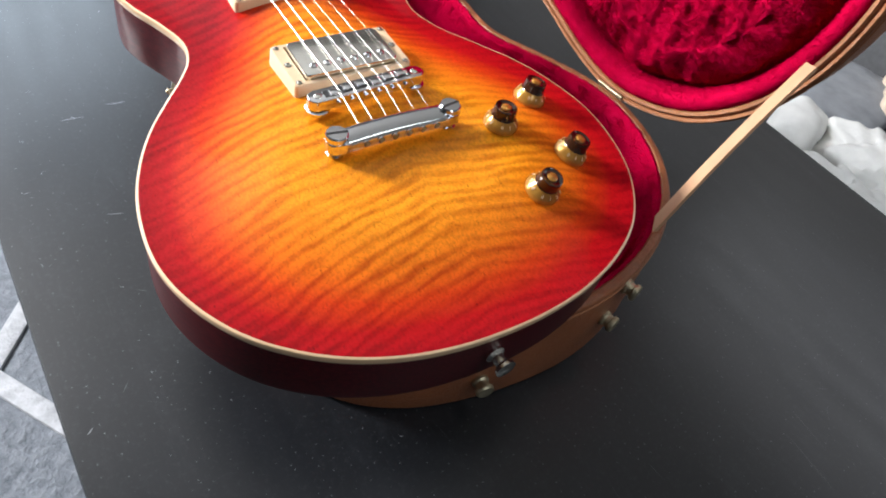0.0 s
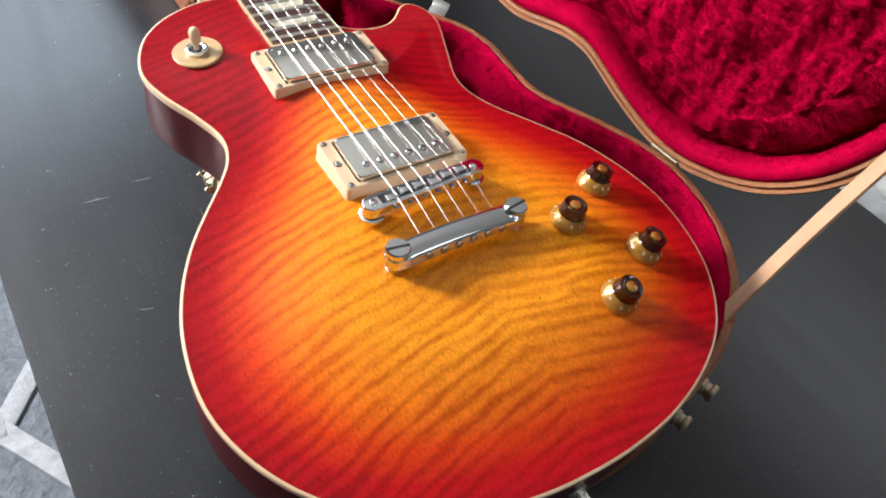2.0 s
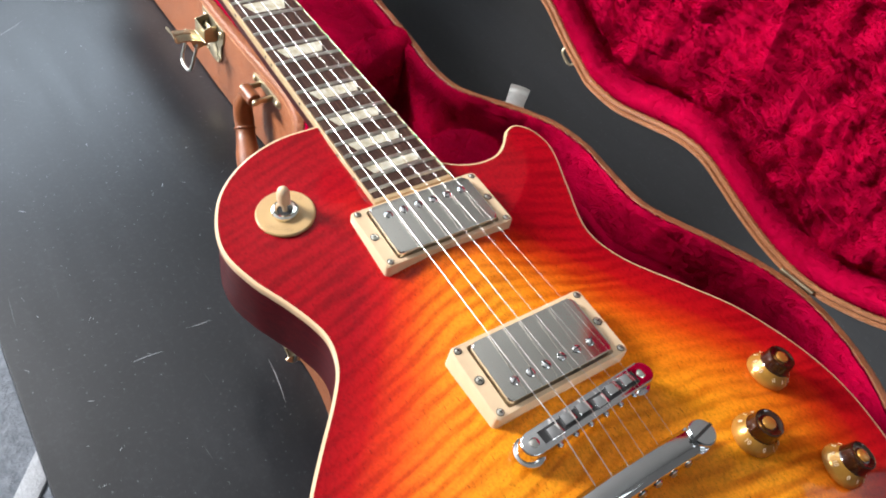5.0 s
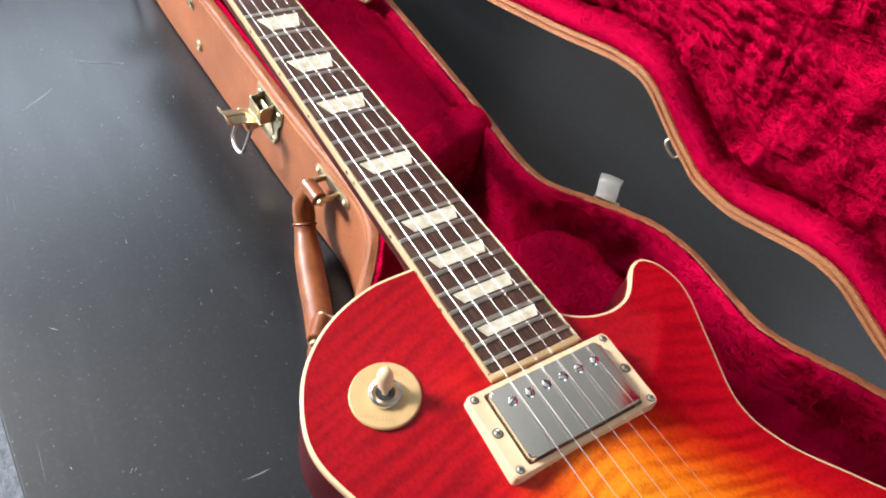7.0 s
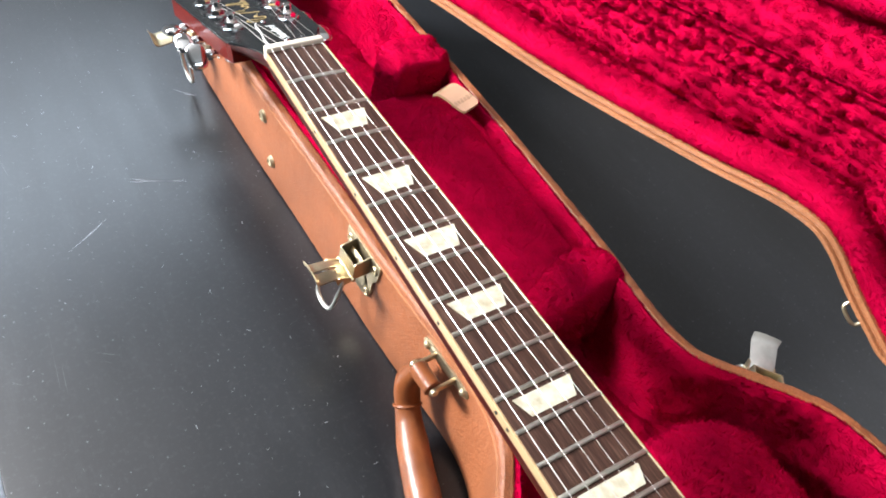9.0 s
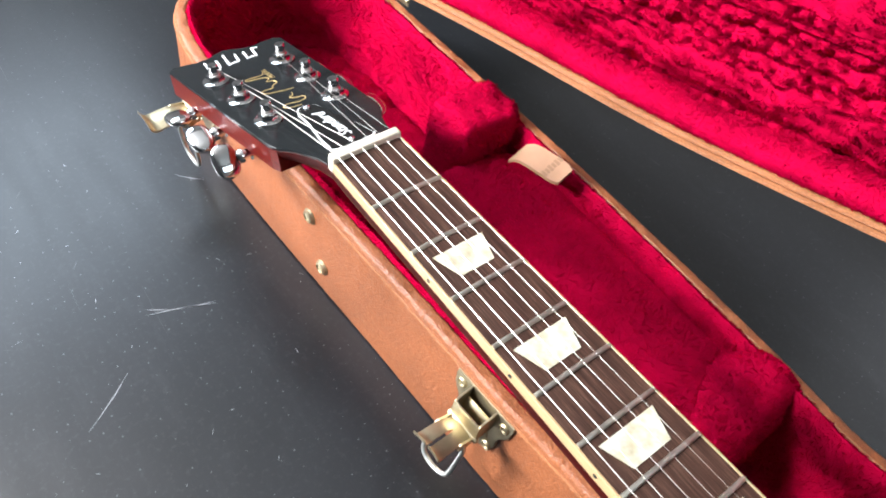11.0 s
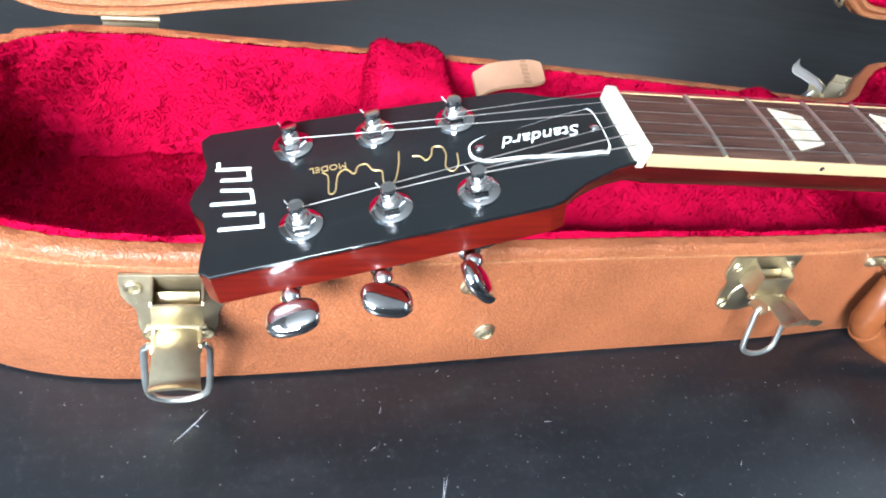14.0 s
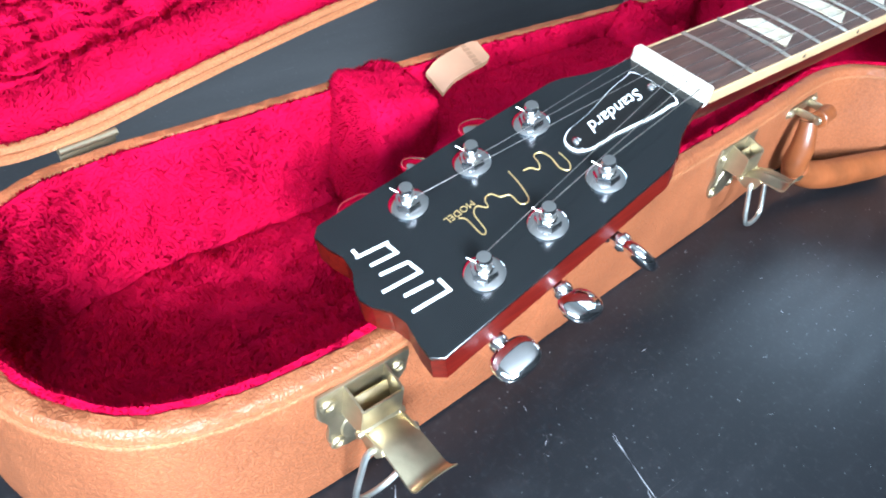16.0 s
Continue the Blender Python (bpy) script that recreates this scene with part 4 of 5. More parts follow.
def roll_mesh():
    """The stuffed end wall of the compartment: steep towards the body, sloping to the compartment, higher at the case wall."""
    bm = bmesh.new()
    rings = []
    for x in np.linspace(0.026, 0.162, 70):
        h = float(np.interp(x, [0.012, 0.085, 0.11, 0.135, 0.155, 0.166], [0.066, 0.068, 0.074, 0.085, 0.0905, 0.0900]))
        section = smooth_line([(-0.222, 0.010), (-0.2255, h * 0.55), (-0.2250, h - 0.016), (-0.2190, h - 0.004), (-0.2060, h), (-0.1920, h - 0.003), (-0.1800, h - 0.012), (-0.1720, 0.062), (-0.170, 0.040)], 44)
        rings.append([Vector((x, y + ruffle((x, y, z), 0.0016, 60), z + ruffle((y, z, x), 0.0020, 60))) for y, z in section])
    loft(bm, rings, close=False)
    bmesh.ops.reverse_faces(bm, faces=bm.faces[:])
    return bm


def guitar_case():
    c = thing("guitar_case", "open tan leathercloth guitar case lined with crimson plush, on the table", "guitar case")
    base = shell(c, 1, RIM - 0.0008, "tan grained case base", CASE_LOOP)
    welt(base, RIM - 0.0065, CASE_LOOP)
    lining(base, [(0.0085, RIM - 0.0012), (0.0115, RIM + 0.0005), (0.0150, RIM - 0.004), (0.0165, 0.072), (0.0168, 0.058), (0.0170, 0.044), (0.0172, 0.032), (0.0176, 0.022), (0.0190, 0.0155), (0.0215, 0.0125), (0.0250, 0.0140), (0.034, 0.0145)], 0.0030, 55, 20)
    pile(base, bpy.data.objects["lining"], 760000, 0.0027, 3)
    # padded blocks inside
    bm = bmesh.new()
    add_blob(bm, (0.0945, -0.083, 0.0390), (0.0700, 0.122, 0.032), 8.0, 130, 0.030, 42)
    pile(base, part("compartment_lid", bm, M_PLUSH, base, "plush-covered accessory compartment"), 120000, 0.0026, 3)
    pile(base, part("padded_roll", roll_mesh(), M_PLUSH, base, "plush roll on the compartment's edge"), 60000, 0.0026, 16)
    bm = bmesh.new()
    add_blob(bm, (0.139, 0.0555, 0.055), (0.029, 0.0235, 0.0435), 6.0, 120, 0.06, 80)
    pile(base, part("neck_rest", bm, M_PLUSH, base, "raised plush neck rest"), 24000, 0.0030, 7)
    bm = bmesh.new()
    add_blob(bm, (0.122, -0.385, 0.036), (0.056, 0.064, 0.046), 3.6, 84, 0.06, 55)
    pile(base, part("body_pad", bm, M_PLUSH, base, "rounded plush body pad"), 50000, 0.0034, 7)
    # leather pull tab, its shade painted in with a darker strap leather
    bm = bmesh.new()
    path = smooth_line([(0.1425, 0.013, 0.0830), (0.1430, 0.005, 0.0895), (0.1440, -0.011, 0.0932), (0.1455, -0.0290, 0.0950)], 12)
    rings = []
    for i, (x, y, z) in enumerate(path):
        wv = 0.0088 if i < 10 else (0.0083 if i == 10 else 0.0064)
        d = Vector((0.92, 0.08, 0.38))
        o, u = Vector((x, y, z)), Vector((0, 0, 0.0012))
        rings.append([o - d * wv - u, o + d * wv - u, o + d * wv + u, o - d * wv + u])
    made = loft(bm, rings)
    bm.faces.new(made[0]); bm.faces.new(made[-1])
    part("pull_tab", bm, M_TAB, base, "natural leather pull tab")
    pressed = plain("pressed_leather_mark", (0.21, 0.115, 0.062), 0.6)
    tab = bpy.data.objects["pull_tab"]
    for k, along in enumerate((-0.0075, -0.0045, -0.0015, 0.0015, 0.0045, 0.0075)):
        bm = bmesh.new()
        add_box(bm, (0.0022, 0.0040 if k % 2 else 0.0052, 0.0005), Matrix.Translation((0.1445 + 0.92 * along, -0.0170 + 0.08 * along, 0.0953 + 0.38 * along)) @ Matrix.Rotation(radians(-22.4), 4, "Y"), 0.0001, 1)
        part("pressed_bar", bm, pressed, tab)
    # hardware of the base
    for y, z, la, lo, long, slot in ((0.176, 0.057, 0, 6, 0.034, False), (-0.122, 0.060, -14, -16, 0.030, True), (-0.470, 0.060, 0, 172, 0.012, True)):
        latch(base, wall_frame(y, z), la, lo, long, slot)
    # rear latch: its lever's pale colour stands in for a bright reflection
    latch(base, wall_frame(-0.330, 0.060, False), -16, -20, 0.034, lever_metal=M_LEVER_SHINE)
    for y, z in ((0.047, 0.064), (0.028, 0.028)):
        stud(base, wall_frame(y, z), 0.0058, 0.0030, "round brass stud")
    for x, z in ((0.150, 0.076), (0.143, 0.042), (0.022, 0.030)):
        i = min(range(len(CASE_LOOP)), key=lambda k: (CASE_LOOP[k][0] - x) ** 2 + (0 if CASE_LOOP[k][1] < -0.75 else 9))
        p, d = CASE_LOOP[i], CASE_LOOP[(i + 1) % len(CASE_LOOP)] - CASE_LOOP[i - 1]
        d /= np.linalg.norm(d)
        m = Matrix.Translation((p[0], p[1], z)) @ Matrix(((d[0], -d[1], 0, 0), (d[1], d[0], 0, 0), (0, 0, 1, 0), (0, 0, 0, 1)))
        bm = bmesh.new()
        add_lathe(bm, [(0.0066, 0), (0.0066, 0.002), (0.0054, 0.0035), (0.0054, 0.0065), (0.0070, 0.0076), (0.0070, 0.0100), (0.0060, 0.0112), (0, 0.0114)], m @ Matrix.Rotation(radians(90), 4, "X"), 20)
        part("end_foot", bm, M_BRASS, base, "brass bumper foot")
    # handle
    h = part("handle_grip", grip_mesh(), M_HANDLE, base, "stitched brown leather handle")
    path = grip_path()
    for i in (9, 37):
        p, q = Vector(path[i]), Vector(path[i + 1])
        d = (q - p).normalized()
        side = d.cross(Vector((0, 0, 1))).normalized()
        up = side.cross(d)
        bm = bmesh.new()
        add_tube(bm, [p + (side * math.cos(a) + up * math.sin(a)) * 0.0089 for a in np.linspace(0, 2 * math.pi, 25)[:-1]], 0.0011, 6, closed=True)
        part("stitched_band", bm, M_HANDLE, h)
    for y, far in ((-0.224, False), (-0.352, True)):
        m = wall_frame(y, 0.070)
        bm = bmesh.new()
        pts = [(-0.021 + 0.004 * math.cos(a), 0.004 * math.sin(a)) for a in np.linspace(math.pi / 2, 1.5 * math.pi, 8)] + [(0.021 + 0.004 * math.cos(a), 0.004 * math.sin(a)) for a in np.linspace(-math.pi / 2, math.pi / 2, 8)]
        add_prism(bm, pts, 0, 0.0018, m @ Matrix.Rotation(radians(90), 4, "X"), 0.0005)
        pl = part("handle_plate", bm, M_BRASS, h, "brass handle plate")
        for x in (-0.020, 0.020):
            bm = bmesh.new()
            add_lathe(bm, [(0.0030, 0), (0.0028, 0.001), (0.0015, 0.0020), (0, 0.0020)], m @ Matrix.Translation((x, -0.0018, 0)) @ Matrix.Rotation(radians(90), 4, "X"), 14)
            part("rivet", bm, M_BRASS, h)
        for x in (-0.0105, 0.0105):
            bm = bmesh.new()
            add_box(bm, (0.0022, 0.0190, 0.0052), m @ Matrix.Translation((x, -0.0100, 0)), 0.0006)
            add_lathe(bm, [(0, -0.0020), (0.0022, -0.0017), (0.0030, -0.0008), (0.0030, 0.0008), (0.0022, 0.0017), (0, 0.0020)],
                      m @ Matrix.Translation((x * 1.10, -0.0178, 0)) @ Matrix.Rotation(radians(90), 4, "Y"), 16)
            part("bracket_arm", bm, M_BRASS, pl)
        bm = bmesh.new()
        add_lathe(bm, [(0, -0.0092), (0.0054, -0.0092), (0.0062, -0.0084), (0.0062, 0.0084), (0.0054, 0.0092), (0, 0.0092)], m @ Matrix.Translation((0, -0.0172, 0)) @ Matrix.Rotation(radians(90), 4, "Y"), 20)
        part("leather_sleeve", bm, M_HANDLE, h)
    # hinges
    axis = (HINGE_B - HINGE_A).normalized()
    for at in (0.002, 0.818):
        o = HINGE_A + axis * at
        bm = bmesh.new()
        turn = Matrix.Translation(o) @ Matrix.Rotation(math.atan2(axis.y, axis.x), 4, "Z")
        add_cyl(bm, 0.0020, 0.030, turn @ Matrix.Translation((-0.015, 0, 0.0008)) @ Matrix.Rotation(radians(90), 4, "Y"), 12)
        add_box(bm, (0.029, 0.0012, 0.005), turn @ Matrix.Translation((0, -0.0012, -0.003)), 0.0004)
        part("hinge", bm, M_BRASS, base, "pale brass hinge")
    # the lid, swung up about the hinge line
    out = Vector((axis.y, -axis.x, 0)).normalized()
    drop = Matrix.Translation(out * 0.003 + Vector((0, 0, -0.0045)))
    turn_by = 89.0 if (Matrix.Rotation(radians(89.0), 4, axis) @ -out).z > 0 else -89.0
    lid_m = drop @ Matrix.Translation(HINGE_A) @ Matrix.Rotation(radians(turn_by), 4, axis) @ Matrix.Translation(-HINGE_A)
    ls = shell(c, -1, 0.050, "tan grained case lid", LID_LOOP, 0.0145)
    ls.name = "lid"
    ls.matrix_basis = lid_m
    welt(ls, RIM + 0.0065, LID_LOOP)
    bm = bmesh.new()
    for by, z, r in ((0.0030, RIM - 0.0004, 0.0022), (0.0092, RIM - 0.0006, 0.0028)):
        add_tube(bm, [(x, y, z) for x, y in inset(LID_LOOP, by)], r, 6, closed=True)
    part("lip", bm, M_EDGE, ls, "rounded leather lip")
    bm = bmesh.new()
    loft(bm, [[Vector((x, y, RIM + z)) for x, y in inset(LID_LOOP, by)] for by, z in
              ((0.0112, 0.003), (0.0117, 0.0002), (0.0132, -0.0022), (0.0160, -0.0034), (0.0200, -0.0034), (0.0235, -0.0016), (0.0265, 0.0032), (0.0280, 0.010), (0.0284, 0.022))])
    pile(ls, part("bolster", bm, M_PLUSH, ls, "smooth crimson edge roll"), 150000, 0.0026, 12)
    lining(ls, [(0.0278, RIM + 0.016), (0.0300, RIM + 0.021), (0.0330, RIM + 0.020), (0.0370, RIM + 0.011), (0.044, RIM + 0.0065), (0.054, RIM + 0.0045), (0.064, RIM + 0.0035)], 0.0058, 52, 52, "lid_lining", 0.60, 0.0100, LID_LOOP)
    bpy.data.objects["lid_lining"].data.flip_normals()
    pile(ls, bpy.data.objects["lid_lining"], 740000, 0.0032, 4, 0.0100)
    m = wall_frame(-0.335, RIM + 0.012, False)
    bm = bmesh.new()
    add_box(bm, (0.030, 0.0016, 0.020), m @ Matrix.Translation((0, -0.0008, 0)), 0.0005)
    add_tube(bm, [m @ Vector(p) for p in smooth_line([(-0.007, -0.001, -0.004), (-0.007, -0.009, -0.010), (0.007, -0.009, -0.010), (0.007, -0.001, -0.004)], 16)], 0.0014, 8)
    part("catch", bm, M_BRASS, ls, "pale brass catch")
    # the stay strap between base and lid
    a, b = Vector((0.214, -0.757, RIM + 0.008)), Vector((0.296, -0.757, 0.232))
    d = (b - a).normalized()
    flat = Vector((0.62, 0.75, -0.22))
    flat = (flat - d * flat.dot(d)).normalized()
    nrm = d.cross(flat)
    rings = []
    for f in np.linspace(-0.12, 0.955, 14):
        o = a + (b - a) * f + nrm * 0.002 * math.sin(f * 3.1)
        rings.append([o - flat * 0.0082 - nrm * 0.0012, o + flat * 0.0082 - nrm * 0.0012, o + flat * 0.0082 + nrm * 0.0012, o - flat * 0.0082 + nrm * 0.0012])
    bm = bmesh.new()
    made = loft(bm, rings)
    bm.faces.new(made[0]); bm.faces.new(made[-1])
    part("stay_strap", bm, M_STRAP, c, "pale leather stay strap")
    return c


def grip_path():
    """The grip hangs from its two brackets, low along the wall."""
    return smooth_line([(-0.002, -0.216, 0.066), (-0.007, -0.213, 0.050), (-0.007, -0.217, 0.032), (-0.011, -0.231, 0.021), (-0.019, -0.257, 0.016), (-0.028, -0.288, 0.015),
                        (-0.038, -0.315, 0.017), (-0.047, -0.333, 0.024), (-0.052, -0.340, 0.042), (-0.048, -0.345, 0.066)], 48)


def grip_mesh():
    path = grip_path()
    rad = [float(np.interp(i / 47, [0, 0.08, 0.15, 0.20, 0.24, 0.32, 0.48, 0.66, 0.74, 0.78, 0.84, 0.92, 1.0], [0.006, 0.0084, 0.0090, 0.0086, 0.0090, 0.0108, 0.0114, 0.0108, 0.0090, 0.0086, 0.0090, 0.0084, 0.006])) for i in range(48)]
    bm = bmesh.new()
    add_tube(bm, [tuple(p) for p in path], rad, 20)
    return bm


guitar_case()


# ---- the guitar: nut at the origin, +y to the head, +x to the treble side, fingerboard in z = 0 ----
SCALE = 0.6255
GUITAR = Matrix(((0.99919, 0.0, -0.04029, 0.0), (0.00088, 0.99976, 0.02186, 0.0), (0.04028, -0.02188, 0.99895, 0.15953), (0, 0, 0, 1)))
BODY_LOOP = smooth_loop([
    (-0.029, -0.380), (-0.057, -0.382), (-0.084, -0.3925), (-0.105, -0.410), (-0.117, -0.432), (-0.1205, -0.453), (-0.114, -0.476), (-0.102, -0.500), (-0.094, -0.523),
    (-0.097, -0.542), (-0.108, -0.559), (-0.124, -0.578), (-0.1405, -0.599), (-0.155, -0.624), (-0.1655, -0.652), (-0.1705, -0.683), (-0.169, -0.709), (-0.160, -0.736),
    (-0.1445, -0.761), (-0.124, -0.781), (-0.0985, -0.7975), (-0.069, -0.8095), (-0.035, -0.817), (0.000, -0.8195), (0.030, -0.8185), (0.062, -0.8135), (0.096, -0.802),
    (0.126, -0.784), (0.148, -0.759), (0.162, -0.729), (0.168, -0.690), (0.163, -0.655), (0.147, -0.616), (0.124, -0.584), (0.101, -0.553), (0.0935, -0.525),
    (0.105, -0.490), (0.1165, -0.457), (0.1140, -0.437), (0.1045, -0.4275), (0.0940, -0.4300), (0.0860, -0.4385), (0.0740, -0.4465), (0.0570, -0.4480), (0.0400, -0.4420),
    (0.0290, -0.4300), (0.0290, -0.400), (0.0290, -0.382), (0.010, -0.379)], 360)
SLOPE = 0.082


def rim_z(y):
    return -0.0208 + SLOPE * (y + 0.6)


def lifted(x, y, up):
    """A point up above the plane of the body's rim."""
    return Vector((x, y - 0.0817 * up, rim_z(y) + 0.9967 * up))


def carve(points):
    d = edge_distance(points, BODY_LOOP)
    s = np.clip((d - 0.010) / 0.085, 0, 1)
    s = s * s * (3 - 2 * s)
    peak = np.interp(points[:, 1], [-0.62, -0.56, -0.50, -0.44, -0.38], [0.0130, 0.0125, 0.0105, 0.0070, 0.0045])
    return s * peak, d


def top_z(x, y):
    return float(rim_z(y) + carve(np.array([[x, y]]))[0][0])


def top_frame(x, y, lift=0.0):
    """A frame standing on the carved top."""
    e = 0.004
    gx, gy = (top_z(x + e, y) - top_z(x - e, y)) / (2 * e), (top_z(x, y + e) - top_z(x, y - e)) / (2 * e)
    n = Vector((-gx, -gy, 1)).normalized()
    xa = Vector((1, 0, gx)).normalized()
    ya = n.cross(xa)
    o = Vector((x, y, top_z(x, y))) + n * lift
    return Matrix(((xa.x, ya.x, n.x, o.x), (xa.y, ya.y, n.y, o.y), (xa.z, ya.z, n.z, o.z), (0, 0, 0, 1)))


def fret_y(n):
    return -SCALE * (1 - 2 ** (-n / 12))


def half_width(y):
    return 0.0215 + 0.0070 * (-y) / 0.456


def guitar_body(g):
    thick, n = 0.054, len(BODY_LOOP)
    bm = bmesh.new()
    rings = []
    for by, up in ((0.0022, -0.0062), (0.0015, -0.0064), (0.0015, -thick + 0.008), (0.0025, -thick + 0.003), (0.0055, -thick + 0.0005), (0.010, -thick)):
        rings.append([lifted(x, y, up) for x, y in inset(BODY_LOOP, by)])
    made = loft(bm, rings)
    bm.faces.new(made[-1])
    part("body", bm, M_BACK, g, "dark cherry mahogany back and sides")
    bm = bmesh.new()
    loft(bm, [[lifted(x, y, up) for x, y in inset(BODY_LOOP, by)] for by, up in
              ((0.0030, -0.0064), (0.0008, -0.0062), (0.0004, -0.0050), (0.0, -0.0014), (0.0004, -0.0004), (0.0012, 0.0), (0.0019, 0.0001), (0.0024, -0.0004))])
    part("binding", bm, M_CREAM, g, "cream plastic body binding")
    centre = np.array((-0.004, -0.53))
    inner = inset(BODY_LOOP, 0.0018)
    flats = []
    for k in np.r_[np.linspace(0, 0.30, 14), np.linspace(0.335, 0.985, 26)]:
        ring = []
        for p in inner:
            q = np.array((0.0, min(-0.53, max(-0.69, p[1]))))
            ring.append(p + (q - p) * k)
        flats.append(np.array(ring))
    flat = np.concatenate(flats)
    h, d = carve(flat)
    bm = bmesh.new()
    verts = [[lifted(*flat[r * n + i], float(h[r * n + i]) + 0.0001) for i in range(n)] for r in range(len(flats))]
    made = loft(bm, verts)
    bm.faces.new(made[-1])
    bm.verts.index_update()
    ob = part("top", bm, M_TOP, g, "flamed maple top in cherry sunburst lacquer", sharp=80)
    at = ob.data.attributes.new("edge_distance", "FLOAT", "POINT")
    at.data.foreach_set("value", np.ascontiguousarray(d, dtype=np.float32))


def neck(g):
    bm = bmesh.new()
    rings = []
    for y in np.linspace(-0.43, -0.006, 40):
        w = half_width(y) - 0.0002
        dep = float(np.interp(y, [-0.43, -0.40, -0.37, -0.05, -0.006], [0.040, 0.034, 0.021, 0.0175, 0.018]))
        ring = []
        for a in np.linspace(0, math.pi, 17):
            ring.append(Vector((-w * math.copysign(abs(math.cos(a)) ** 0.75, math.cos(a)), y, -0.0058 - dep * math.sin(a) ** 0.8)))
        rings.append(ring)
    made = loft(bm, rings)
    bm.faces.new(made[0]); bm.faces.new(made[-1])
    nk = part("neck", bm, M_NECK, g, "cherry-stained mahogany neck")
    # fingerboard
    end = -0.456
    bm = bmesh.new()
    rings = []
    for y in (end, 0.0):
        w = half_width(y) - 0.0015
        rings.append([Vector((x * w, y, -0.0007 * x * x)) for x in np.linspace(-1, 1, 11)] + [Vector((w, y, -0.0062)), Vector((-w, y, -0.0062))])
    made = loft(bm, rings)
    bm.faces.new(made[0]); bm.faces.new(made[-1])
    fb = part("fingerboard", bm, M_ROSE, nk, "dark rosewood fingerboard", smooth=False)
    for s in (-1, 1):
        bm = bmesh.new()
        a, b = half_width(end), half_width(0)
        add_prism(bm, [(s * (a - 0.0016), end), (s * a, end), (s * b, 0), (s * (b - 0.0016), 0)][::s], -0.0062, -0.0006, bevel=0.0004)
        part("fingerboard_binding", bm, M_NECKBIND, fb)
    bm = bmesh.new()
    add_box(bm, (2 * half_width(end), 0.0036, 0.0058), Matrix.Translation((0, end - 0.0018, -0.0035)), 0.0008)
    part("end_binding", bm, M_NECKBIND, fb)
    for i in range(1, 23):
        y = fret_y(i)
        w = half_width(y) - 0.0012
        bm = bmesh.new()
        pts = [(x * w, y, -0.0008 * x * x + 0.0003) for x in np.linspace(-1, 1, 9)]
        add_tube(bm, pts, 0.00125, 8, flat=0.85)
        part("fret", bm, M_FRET, fb)
    for i in (3, 5, 7, 9, 12, 15, 17, 19, 21):
        mid = (fret_y(i) + fret_y(i - 1)) / 2
        gap = fret_y(i - 1) - fret_y(i)
        hl = min(0.0078, gap * 0.30)
        a = half_width(mid) * 0.66
        b = a - 0.0052 * min(1, hl / 0.0070)
        bm = bmesh.new()
        add_prism(bm, [(-b, mid - hl), (b, mid - hl), (a, mid + hl), (-a, mid + hl)], -0.0004, 0.00035)
        part("inlay", bm, M_PEARL, fb, "pearl trapezoid inlay", smooth=False)
    for i in (3, 5, 7, 9, 12, 15, 17, 19, 21):
        mid = (fret_y(i) + fret_y(i - 1)) / 2
        for dy in ((-0.005, 0.005) if i == 12 else (0,)):
            bm = bmesh.new()
            add_cyl(bm, 0.0011, 0.0004, Matrix.Translation((-half_width(mid) + 0.0001, mid + dy, -0.0032)) @ Matrix.Rotation(radians(-90), 4, "Y"), 12)
            part("side_dot", bm, M_DARK, fb)
    bm = bmesh.new()
    add_box(bm, (0.0428, 0.0058, 0.0108), Matrix.Translation((0, 0.0029, -0.0026)), 0.0014, 3)
    part("nut", bm, M_NUT, nk, "white bone nut")
    return nk


HEAD = Matrix.Translation((0, 0.004, -0.0040)) @ Matrix.Rotation(-math.atan(0.277), 4, "X")

POST_U = (0.0655, 0.1000, 0.1345)


